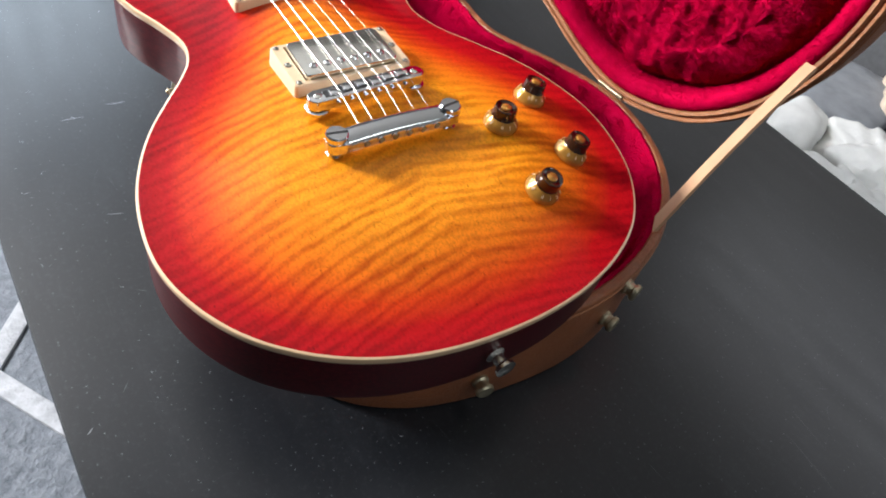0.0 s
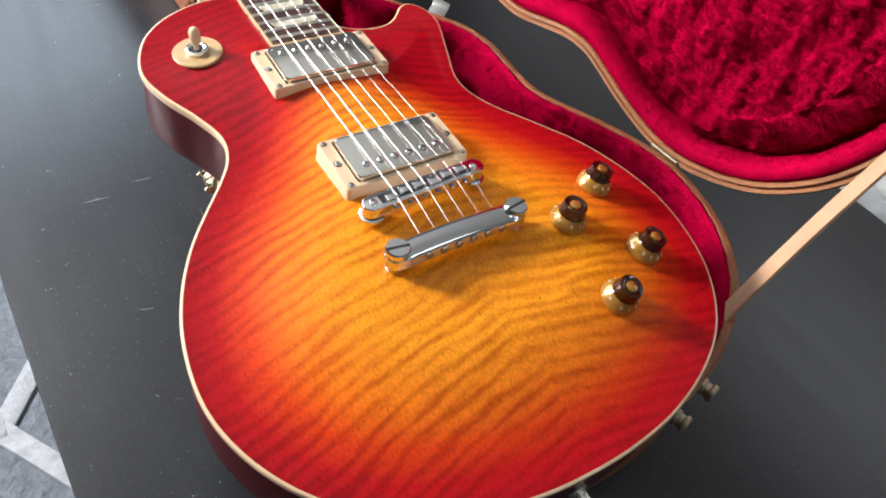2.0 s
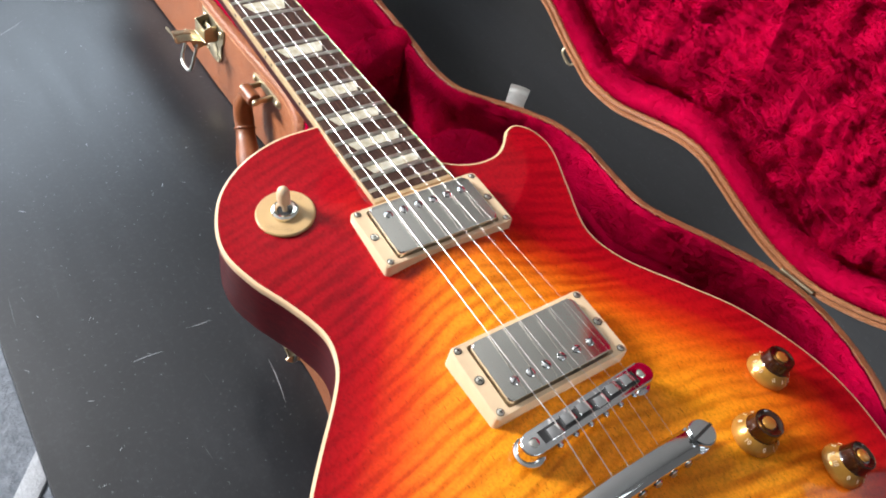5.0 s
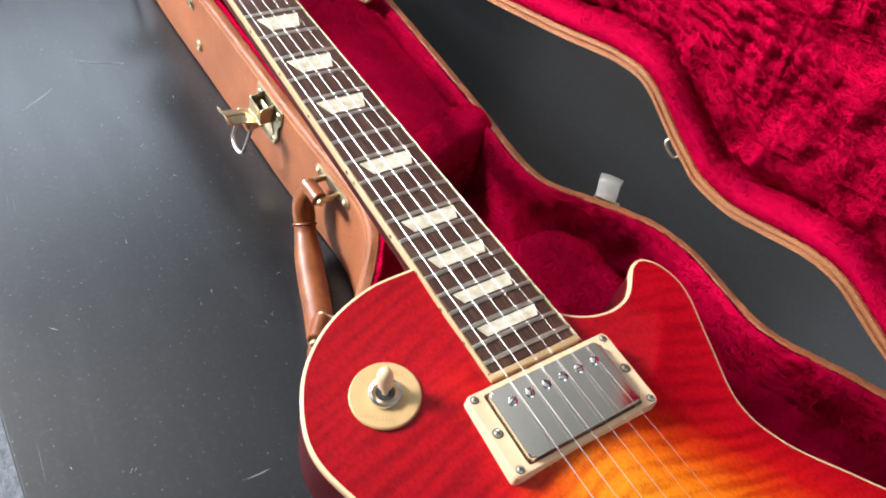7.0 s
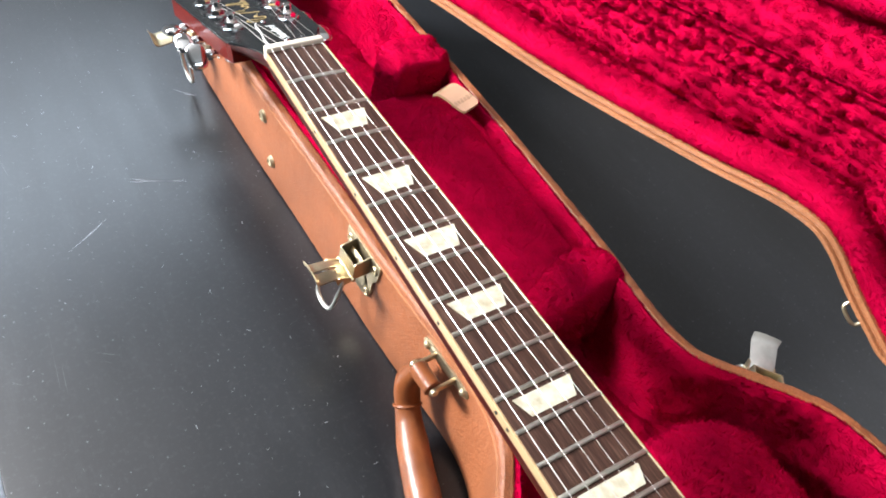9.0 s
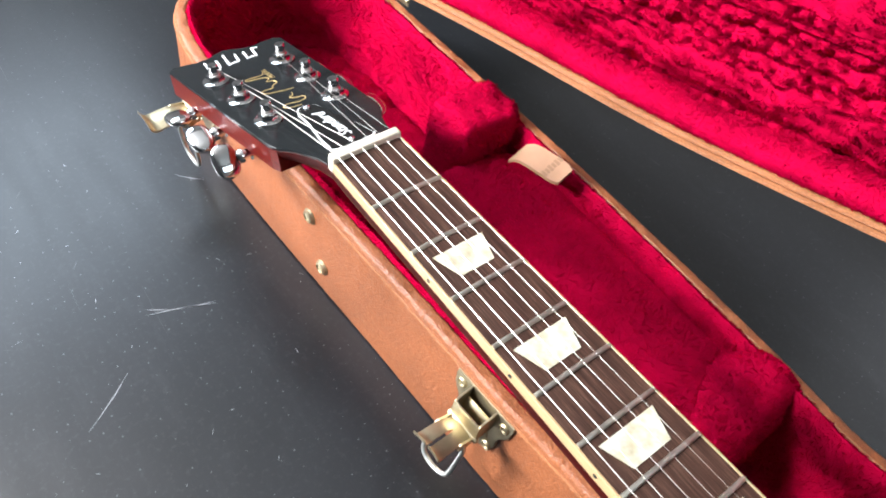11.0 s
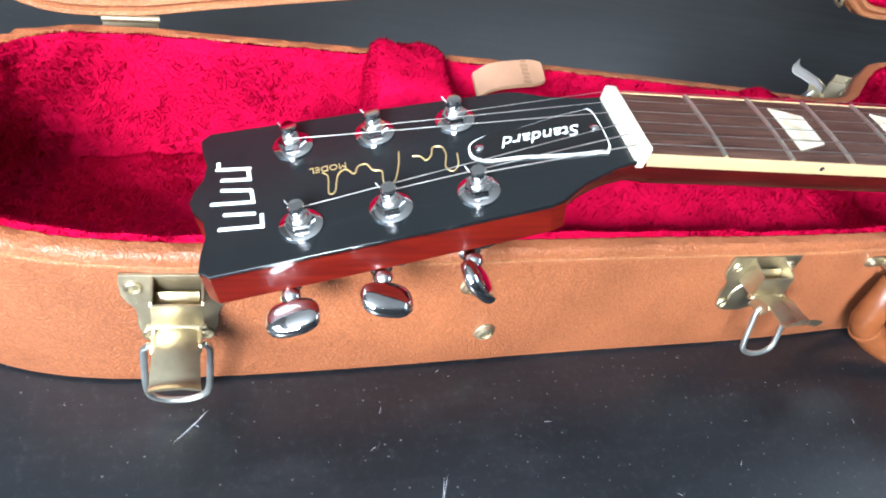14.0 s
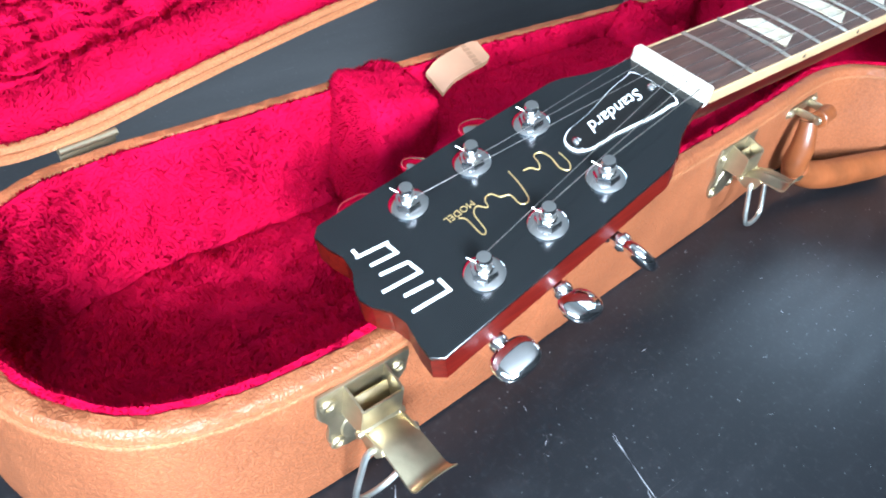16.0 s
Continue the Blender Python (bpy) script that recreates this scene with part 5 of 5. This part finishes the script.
def headstock(g):
    pts = [(-0.0210, -0.002), (-0.0225, 0.010), (-0.0275, 0.024), (-0.0340, 0.034), (-0.0358, 0.040), (-0.0380, 0.090), (-0.0408, 0.1690), (-0.0370, 0.1730), (-0.0290, 0.1722), (-0.0200, 0.1700),
           (-0.0120, 0.1712), (-0.0060, 0.1755), (0.0, 0.1772)]
    pts = pts + [(-x, y) for x, y in pts[-2::-1]]
    pts = pts[::-1]
    bm = bmesh.new()
    add_prism(bm, [p for p in pts if p[1] > 0.030], -0.0150, -0.0008, HEAD, 0.0)
    hs = part("headstock", bm, M_HEADSIDE, g, "cherry-edged headstock with a scrolled tip", smooth=False)
    bm = bmesh.new()
    add_prism(bm, pts, -0.0018, 0.0004, HEAD, 0.0003, 1)
    part("face", bm, M_EBONY, hs, "glossy black headstock face")
    # volute under the nut
    bm = bmesh.new()
    rings = []
    for y, w, zt, dep in ((-0.008, 0.0214, -0.0058, 0.0178), (0.004, 0.0213, -0.0050, 0.0180), (0.016, 0.0235, -0.0085, 0.0165), (0.028, 0.0290, -0.0120, 0.0140), (0.0365, 0.0346, -0.0146, 0.0125)):
        rings.append([Vector((-w * math.copysign(abs(math.cos(a)) ** 0.8, math.cos(a)), y, zt - dep * math.sin(a) ** 0.8)) for a in np.linspace(0, math.pi, 15)])
    made = loft(bm, rings)
    bm.faces.new(made[0]); bm.faces.new(made[-1])
    part("throat", bm, M_NECK, hs)
    # truss rod cover
    half = [(0.0, 0.0645), (0.0045, 0.0630), (0.0072, 0.0580), (0.0078, 0.0520), (0.0085, 0.0440), (0.0105, 0.0340), (0.0125, 0.0240), (0.0132, 0.0140), (0.0120, 0.0085)]
    bell = half + [(-x, y) for x, y in half[:0:-1]]
    bell = [tuple(p) for p in smooth_loop(bell[::-1], 60)]
    bm = bmesh.new()
    add_prism(bm, bell, 0.0004, 0.0016, HEAD)
    cover = part("truss_rod_cover", bm, M_WHITE, hs, "bell-shaped black cover with a white edge", smooth=False)
    bm = bmesh.new()
    mid = np.array((0, 0.034))
    add_prism(bm, [tuple(mid + (np.array(p) - mid) * np.array((0.94, 0.975))) for p in bell], 0.0014, 0.0021, HEAD, 0.0003, 1)
    part("cover_face", bm, M_BLACKPL, cover)
    for u in (0.0600, 0.0115):
        bm = bmesh.new()
        add_lathe(bm, [(0.0020, 0), (0.0019, 0.0008), (0.0010, 0.0014), (0, 0.0015)], HEAD @ Matrix.Translation((0, u, 0.0020)), 14)
        part("cover_screw", bm, M_CHROME, cover)
    add_text("word", "Standard", 0.0092, HEAD @ Matrix.Translation((0.0015, 0.0330, 0.0022)) @ Matrix.Rotation(radians(90), 4, "Z"), M_LOGO, cover, 0.35, label="white lettering on the cover")
    # gold script as a plain flourish, with the plain word beside it
    bm = bmesh.new()
    for stroke in ([(0.0015, 0.0690), (-0.0055, 0.0700), (-0.0085, 0.0730), (-0.0050, 0.0750), (0.0020, 0.0735), (0.0070, 0.0745), (0.0075, 0.0780), (0.0030, 0.0795), (0.0005, 0.0820), (0.0035, 0.0840), (0.0045, 0.0870)],
                   [(0.0085, 0.0920), (0.0000, 0.0935), (-0.0085, 0.0965), (-0.0080, 0.1005), (-0.0015, 0.1005), (0.0005, 0.1040), (0.0045, 0.1060), (0.0040, 0.1095), (0.0000, 0.1115), (0.0035, 0.1145),
                    (0.0010, 0.1180), (-0.0080, 0.1200), (-0.0085, 0.1225), (0.0010, 0.1220), (0.0040, 0.1240)]):
        add_tube(bm, [HEAD @ Vector((x, y, 0.0005)) for x, y in smooth_line(stroke, 120)], 0.00034, 5)
    part("gold_flourish", bm, M_GOLD, hs, "thin gold script flourish")
    add_text("word", "MODEL", 0.0046, HEAD @ Matrix.Translation((0.0062, 0.1215, 0.0005)) @ Matrix.Rotation(radians(90), 4, "Z"), M_GOLD, hs, label="small gold lettering")
    # pearl maker's mark as plain slanted shapes
    marks = [[(-0.0200, 0.1490), (-0.0180, 0.1650)], [(-0.0200, 0.1490), (-0.0140, 0.1490)], [(-0.0125, 0.1520), (-0.0105, 0.1630)], [(-0.0060, 0.1520), (-0.0035, 0.1680)],
             [(-0.0060, 0.1520), (0.0000, 0.1525)], [(0.0010, 0.1530), (0.0035, 0.1640)], [(0.0075, 0.1530), (0.0095, 0.1640)], [(0.0075, 0.1530), (0.0130, 0.1535)], [(0.0140, 0.1530), (0.0165, 0.1660)],
             [(0.0165, 0.1655), (0.0200, 0.1655)]]
    for a, b in marks:
        bm = bmesh.new()
        d = (Vector(b) - Vector(a))
        m = HEAD @ Matrix.Translation(((a[0] + b[0]) / 2, (a[1] + b[1]) / 2, 0.0006)) @ Matrix.Rotation(math.atan2(d.y, d.x), 4, "Z")
        add_box(bm, (d.length + 0.0015, 0.0016, 0.0006), m, 0.0002, 1)
        part("mark_bar", bm, M_LOGO, hs, "pearl bar of the maker's mark")
    # machine heads
    for side in (-1, 1):
        for k, u in enumerate(POST_U):
            x = side * (0.0222 + 0.0006 * k)
            o = HEAD @ Matrix.Translation((x, u, 0.0004))
            t = new("machine_head")
            t.parent = g
            t["label"] = "chrome machine head with an oval button"
            bm = bmesh.new()
            add_lathe(bm, [(0.0084, 0), (0.0084, 0.0008), (0.0074, 0.0013), (0.0050, 0.0014)], o, 28)
            bmesh.ops.create_cone(bm, cap_ends=True, segments=6, radius1=0.0058, radius2=0.0054, depth=0.0034, matrix=o @ Matrix.Translation((0, 0, 0.0027)))
            part("bushing", bm, M_CHROME, t)
            bm = bmesh.new()
            add_lathe(bm, [(0.0040, 0.0030), (0.0038, 0.0046), (0.0030, 0.0052), (0.0026, 0.0072), (0.0030, 0.0082), (0.0033, 0.0106), (0.0028, 0.0115), (0, 0.0116)], o, 20)
            part("post", bm, M_CHROME, t)
            bm = bmesh.new()
            add_lathe(bm, [(0.0, -0.0245), (0.0085, -0.0245), (0.0095, -0.0230), (0.0095, -0.0160), (0.0088, -0.0154), (0, -0.0154)], o, 24)
            part("gear_housing", bm, M_CHROME, t)
            arm = HEAD @ Matrix.Translation((x, 0.0725 + 0.0355 * k, -0.0192)) @ Matrix.Rotation(radians(90 * side), 4, "Y")
            bm = bmesh.new()
            reach = 0.0380 - abs(x)
            add_lathe(bm, [(0.0036, 0.004), (0.0036, reach - 0.006), (0.0045, reach - 0.0055), (0.0045, reach - 0.003), (0.0030, reach - 0.002), (0.0030, reach + 0.001), (0.0042, reach + 0.0015), (0.0042, reach + 0.004), (0.0028, reach + 0.006)], arm, 18)
            part("shaft", bm, M_CHROME, t)
            spin = {(-1, 0): -60, (-1, 1): -25, (-1, 2): 5, (1, 0): 20, (1, 1): 35, (1, 2): 10}[(side, k)]
            bm = bmesh.new()
            add_blob(bm, (0, 0, 0), (0.0036, 0.0105, 0.0078), 2.6, 28)
            bmesh.ops.transform(bm, matrix=arm @ Matrix.Translation((0, 0, reach + 0.0125)) @ Matrix.Rotation(radians(spin), 4, "Z"), verts=bm.verts)
            part("button", bm, M_CHROME, t)


def pickup(g, y, pole_y, ring_h, slant):
    m = Matrix.Translation((-0.003, y, 0)) @ Matrix.Rotation(slant, 4, "X")
    bm = bmesh.new()

    def rounded(hx, hy, r, n=6):
        out = []
        for cx, cy, a0 in ((hx - r, hy - r, 0), (-hx + r, hy - r, 90), (-hx + r, -hy + r, 180), (hx - r, -hy + r, 270)):
            out += [(cx + r * math.cos(radians(a0 + 90 * i / n)), cy + r * math.sin(radians(a0 + 90 * i / n))) for i in range(n + 1)]
        return out

    out, inn = rounded(0.0445, 0.0225, 0.003), rounded(0.0358, 0.0196, 0.002)
    zt = ring_h
    rings = [[m @ Vector((x * 1.012, yy * 1.02, -0.020)) for x, yy in out], [m @ Vector((x, yy, zt - 0.001)) for x, yy in out], [m @ Vector((x * 0.985, yy * 0.97, zt)) for x, yy in out],
             [m @ Vector((x, yy, zt)) for x, yy in inn], [m @ Vector((x, yy, zt - 0.008)) for x, yy in inn]]
    loft(bm, rings)
    p = part("pickup", bm, M_IVORY, g, "nickel-covered pickup in a cream ring")
    bm = bmesh.new()
    cov = rounded(0.0348, 0.0186, 0.003)
    add_prism(bm, cov, -0.012, zt + 0.0032, m, 0.0012, 3)
    cv = part("cover", bm, M_NICKEL, p, "satin nickel cover")
    for i in range(6):
        x = (i - 2.5) * 0.0103
        bm = bmesh.new()
        o = m @ Matrix.Translation((x, pole_y, zt + 0.0032))
        add_lathe(bm, [(0.0025, 0), (0.0024, 0.0006), (0.0015, 0.0012), (0, 0.0013)], o, 18)
        s = part("pole_screw", bm, M_CHROME, cv)
        bm = bmesh.new()
        add_box(bm, (0.0046, 0.0006, 0.0005), o @ Matrix.Translation((0, 0, 0.0012)) @ Matrix.Rotation(0.5 + 0.7 * i, 4, "Z"))
        part("slot", bm, M_DARK, s)
    for x, yy, r in ((-0.0408, 0.0192, 0.0017), (0.0408, 0.0192, 0.0017), (-0.0408, -0.0192, 0.0017), (0.0408, -0.0192, 0.0017), (-0.0402, 0.0, 0.0021), (0.0402, 0.0, 0.0021)):
        bm = bmesh.new()
        o = m @ Matrix.Translation((x, yy, zt))
        add_lathe(bm, [(r * 1.25, 0.0001), (r * 1.2, 0.0002), (r, 0.0002)], o, 16)
        seat = part("screw_seat", bm, M_DARK, p)
        bm = bmesh.new()
        add_lathe(bm, [(r, 0), (r * 0.95, 0.0005), (r * 0.5, 0.0009), (0, 0.0010)], o, 14)
        part("ring_screw", bm, M_FRET, seat)
        bm = bmesh.new()
        for a in (0.4, 0.4 + math.pi / 2):
            add_box(bm, (r * 1.3, 0.0004, 0.0004), o @ Matrix.Translation((0, 0, 0.0009)) @ Matrix.Rotation(a + x * 40, 4, "Z"))
        part("cross_slot", bm, M_DARK, seat)


STRING_X = [(-0.0178 + 0.00712 * i, -0.0262 + 0.01048 * i) for i in range(6)]


def bridge(g):
    turn = Matrix.Translation((-0.0035, -0.6305, 0)) @ Matrix.Rotation(radians(3.0), 4, "Z")
    w, hgt = 0.0445, 0.0062
    bm = bmesh.new()
    pts = [(w - 0.006 + 0.006 * math.cos(a), 0.0062 * math.sin(a)) for a in np.linspace(-math.pi / 2, math.pi / 2, 12)] + [(-w + 0.006 + 0.006 * math.cos(a), 0.0062 * math.sin(a)) for a in np.linspace(math.pi / 2, 1.5 * math.pi, 12)]
    add_prism(bm, pts, -0.0030, 0.0046, turn, 0.0009, 3)
    b = part("bridge", bm, M_CHROME, g, "chrome tune-o-matic bridge")
    bm = bmesh.new()
    add_box(bm, (0.066, 0.0068, 0.0006), turn @ Matrix.Translation((0, 0, 0.0046)))
    part("saddle_channel", bm, M_DARK, b)
    for i in range(6):
        x = (STRING_X[i][1]) + 0.001
        o = turn @ Matrix.Translation((x, 0.0012 if i % 3 else -0.0008, 0.0050))
        bm = bmesh.new()
        add_prism(bm, [(-0.0043, -0.0030), (0.0043, -0.0030), (0.0036, 0.0030), (-0.0036, 0.0030)], -0.002, 0.0012, o, 0.0010, 2)
        s = part("saddle", bm, M_CHROME, b)
        bm = bmesh.new()
        add_lathe(bm, [(0.0018, 0), (0.0018, 0.0016), (0.0012, 0.0021), (0, 0.0021)], turn @ Matrix.Translation((x, -0.0060, 0.0008)) @ Matrix.Rotation(radians(90), 4, "X"), 14)
        part("saddle_screw", bm, M_CHROME, s)
    for sx in (-1, 1):
        x = sx * 0.0375
        foot = top_z(x, -0.63)
        bm = bmesh.new()
        add_lathe(bm, [(0.0030, foot - 0.001), (0.0030, -0.0075), (0.0076, -0.0072), (0.0082, -0.0062), (0.0082, -0.0046), (0.0070, -0.0040), (0.0045, -0.0038), (0.0045, -0.0028)], turn @ Matrix.Translation((x, 0, 0)), 30)
        part("thumbwheel", bm, M_CHROME, b)
        bm = bmesh.new()
        add_lathe(bm, [(0.0026, 0.0046), (0.0026, 0.0050), (0.0018, 0.0054), (0, 0.0054)], turn @ Matrix.Translation((x, 0, 0)), 16)
        part("post_top", bm, M_NICKEL, b)


def tailpiece(g):
    o = Matrix.Translation((-0.003, -0.6690, -0.0030))
    bm = bmesh.new()
    rings = []
    xs = np.r_[np.linspace(-0.0365, 0.0365, 25)]
    for x in xs:
        arch = 0.0008 * (1 - (x / 0.0365) ** 2)
        sec = [(-0.0074, -0.0050), (-0.0076, -0.0010), (-0.0070, 0.0016), (-0.0060, 0.0028), (-0.0015, 0.0046), (0.0025, 0.0054), (0.0050, 0.0046), (0.0072, 0.0014), (0.0076, -0.0025), (0.0060, -0.0050)]
        rings.append([o @ Vector((x, y + 0.0006 - 0.0007 * (x / 0.0365) ** 2, z + arch)) for y, z in sec])
    made = loft(bm, rings)
    bm.faces.new(made[0]); bm.faces.new(made[-1])
    t = part("tailpiece", bm, M_CHROME, g, "polished chrome stop tailpiece")
    for sx in (-1, 1):
        bm = bmesh.new()
        pts = [(sx * 0.0350, -0.0068), (sx * 0.0420, -0.0074), (sx * 0.0475, -0.0055), (sx * 0.0495, 0.0), (sx * 0.0475, 0.0050), (sx * 0.0435, 0.0062), (sx * 0.0350, 0.0062)]
        pts = [tuple(p) for p in smooth_loop(pts if sx > 0 else pts[::-1], 40)]
        add_prism(bm, pts, -0.0048, 0.0022, o, 0.0008, 2)
        part("ear", bm, M_CHROME, t)
        bm = bmesh.new()
        foot = top_z(sx * 0.042, -0.669) + 0.0030
        add_lathe(bm, [(0.0055, foot), (0.0062, foot + 0.0012), (0.0045, foot + 0.002), (0.0045, 0.0020), (0.0070, 0.0022), (0.0074, 0.0030), (0.0074, 0.0062), (0.0066, 0.0072), (0, 0.0073)], o @ Matrix.Translation((sx * 0.0420, 0, 0)), 32)
        st = part("stud", bm, M_CHROME, t)
        bm = bmesh.new()
        add_box(bm, (0.0142, 0.0016, 0.0006), o @ Matrix.Translation((sx * 0.0420, 0, 0.0072)) @ Matrix.Rotation(0.15 * sx, 4, "Z"))
        part("slot", bm, M_DARK, st)
    for i in range(6):
        bm = bmesh.new()
        hole = o @ Matrix.Translation((STRING_X[i][1] + 0.002, -0.0068, -0.0012)) @ Matrix.Rotation(radians(90), 4, "X")
        add_lathe(bm, [(0.0029, 0.0004), (0.0029, 0.0010), (0.0022, 0.0012), (0.0020, 0.0008)], hole, 16)
        rim = part("string_hole", bm, M_CHROME, t)
        bm = bmesh.new()
        add_lathe(bm, [(0.0021, 0.0006), (0.0021, 0.0009), (0, 0.0009)], hole, 14)
        part("bore", bm, M_DARK, rim)
        bm = bmesh.new()
        add_lathe(bm, [(0.0015, 0.0009), (0.0017, 0.0016), (0.0009, 0.0020), (0, 0.0018)], hole, 12)
        part("ball_end", bm, M_BRASS, rim)


def knob(g, x, y, turn):
    o = top_frame(x, y) @ Matrix.Rotation(radians(turn), 4, "Z")
    bm = bmesh.new()
    add_lathe(bm, [(0.0, 0.0006), (0.0118, 0.0006), (0.0126, 0.0010), (0.0127, 0.0030), (0.0118, 0.0052), (0.0098, 0.0078), (0.0090, 0.0092)], o, 48)
    k = part("knob", bm, M_SKIRT, g, "amber top-hat control knob")
    bm = bmesh.new()
    add_lathe(bm, [(0.0090, 0.0090), (0.0084, 0.0100), (0.0082, 0.0150), (0.0078, 0.0164), (0.0070, 0.0166), (0.0060, 0.0160), (0.0045, 0.0156), (0.0036, 0.0158)], o, 40)
    part("cap", bm, M_CAP, k, "dark amber knob cap")
    bm = bmesh.new()
    add_lathe(bm, [(0.0037, 0.0157), (0.0034, 0.0168), (0.0022, 0.0172), (0, 0.0172)], o, 24)
    part("centre", bm, M_KNOBGOLD, k)
    for i in range(11):
        a = radians(200 + 31 * i)
        tilt = o @ Matrix.Rotation(a, 4, "Z") @ Matrix.Translation((0.01095, 0, 0.0066)) @ Matrix.Rotation(radians(52), 4, "Y") @ Matrix.Rotation(radians(90), 4, "Z")
        add_text("number", str(i), 0.0034, tilt, M_IVORY, k, thick=0.0001)


def toggle(g):
    x, y = -0.0778, -0.4415
    o = top_frame(x, y)
    bm = bmesh.new()
    add_lathe(bm, [(0.0174, 0.0), (0.0174, 0.0012), (0.0167, 0.0018), (0.0060, 0.0018), (0.0060, 0.0)], o, 56)
    t = part("toggle_switch", bm, M_WASHER, g, "cream washer with a toggle switch")
    bm = bmesh.new()
    prof = [(0.0078, 0.0018), (0.0080, 0.0024), (0.0078, 0.0042), (0.0064, 0.0048), (0.0046, 0.0040), (0.0044, 0.0020)]
    add_lathe(bm, prof, o, 44)
    nut = part("knurled_nut", bm, M_NICKEL, t)
    bm = bmesh.new()
    add_lathe(bm, [(0.0046, 0.0036), (0.0030, 0.0036), (0, 0.0034)], o, 30)
    part("slot", bm, M_DARK, nut)
    tip = o @ Matrix.Translation((0, 0, 0.003)) @ Matrix.Rotation(radians(-14), 4, "X") @ Matrix.Rotation(radians(6), 4, "Y")
    bm = bmesh.new()
    add_lathe(bm, [(0.0016, 0.0), (0.0016, 0.004), (0.0034, 0.005), (0.0040, 0.009), (0.0039, 0.0125), (0.0030, 0.0150), (0.0015, 0.0162), (0, 0.0165)], tip, 24)
    part("tip", bm, M_IVORY, t)
    ink = plain("embossed_letters", (0.42, 0.27, 0.12), 0.5)
    for words, a in (("TREBLE", -42), ("RHYTHM", 138)):
        add_text("word", words, 0.0042, o @ Matrix.Rotation(radians(a), 4, "Z") @ Matrix.Translation((0, 0.0122, 0.0018)), ink, t, thick=0.00008)


def strings(g):
    gauge = [0.00028, 0.00023, 0.00018, 0.00013, 0.00010, 0.00009]
    for i, (xn, xb) in enumerate(STRING_X):
        side = -1 if i < 3 else 1
        k = i if i < 3 else 5 - i
        post = HEAD @ Vector((side * (0.0222 + 0.0006 * k - 0.0030), POST_U[k], 0.0070))
        pts = [Vector((xb - 0.0005, -0.6625, 0.0010)), Vector((xb, -0.6300, 0.0066)), Vector((xn, 0.0000, 0.0022)), Vector((xn, 0.0045, 0.0018)), post]
        bm = bmesh.new()
        add_tube(bm, pts, gauge[i], 6)
        s = part("string", bm, M_STRING, g, "wound steel string" if i < 3 else "plain steel string")
        bm = bmesh.new()
        o = HEAD @ Matrix.Translation((side * (0.0222 + 0.0006 * k), POST_U[k], 0.0070))
        coil = [o @ Vector((0.0030 * math.cos(a), 0.0030 * math.sin(a), -0.0016 * a / 16)) for a in np.linspace(0, 16, 40)] + [o @ Vector((0.0052, 0.0042, 0.0030))]
        add_tube(bm, coil, max(gauge[i], 0.00028), 5)
        part("string_winding", bm, M_STRING, s)


def guitar():
    g = thing("electric_guitar", "cherry sunburst flamed-maple electric guitar resting across the open case", "guitar", GUITAR)
    guitar_body(g)
    neck(g)
    headstock(g)
    pickup(g, -0.4850, 0.0095, 0.0012, radians(1.8))
    pickup(g, -0.5910, -0.0095, 0.0012, radians(2.5))
    bridge(g)
    tailpiece(g)
    for (x, y), a in zip(((0.122, -0.657), (0.0765, -0.6815), (0.1155, -0.7175), (0.0715, -0.7415)), (20, 35, 10, 25)):
        knob(g, x, y, a)
    toggle(g)
    strings(g)
    bm = bmesh.new()
    o = Matrix.Translation(lifted(-0.008, -0.8182, -0.025)) @ Matrix.Rotation(radians(90), 4, "X")
    add_lathe(bm, [(0.0065, 0.0), (0.0065, 0.002), (0.0042, 0.004), (0.0040, 0.009), (0.0068, 0.0115), (0.0070, 0.0135), (0.0040, 0.0145), (0, 0.0145)], o, 24)
    part("strap_button", bm, M_NICKEL, g, "nickel strap button")


guitar()
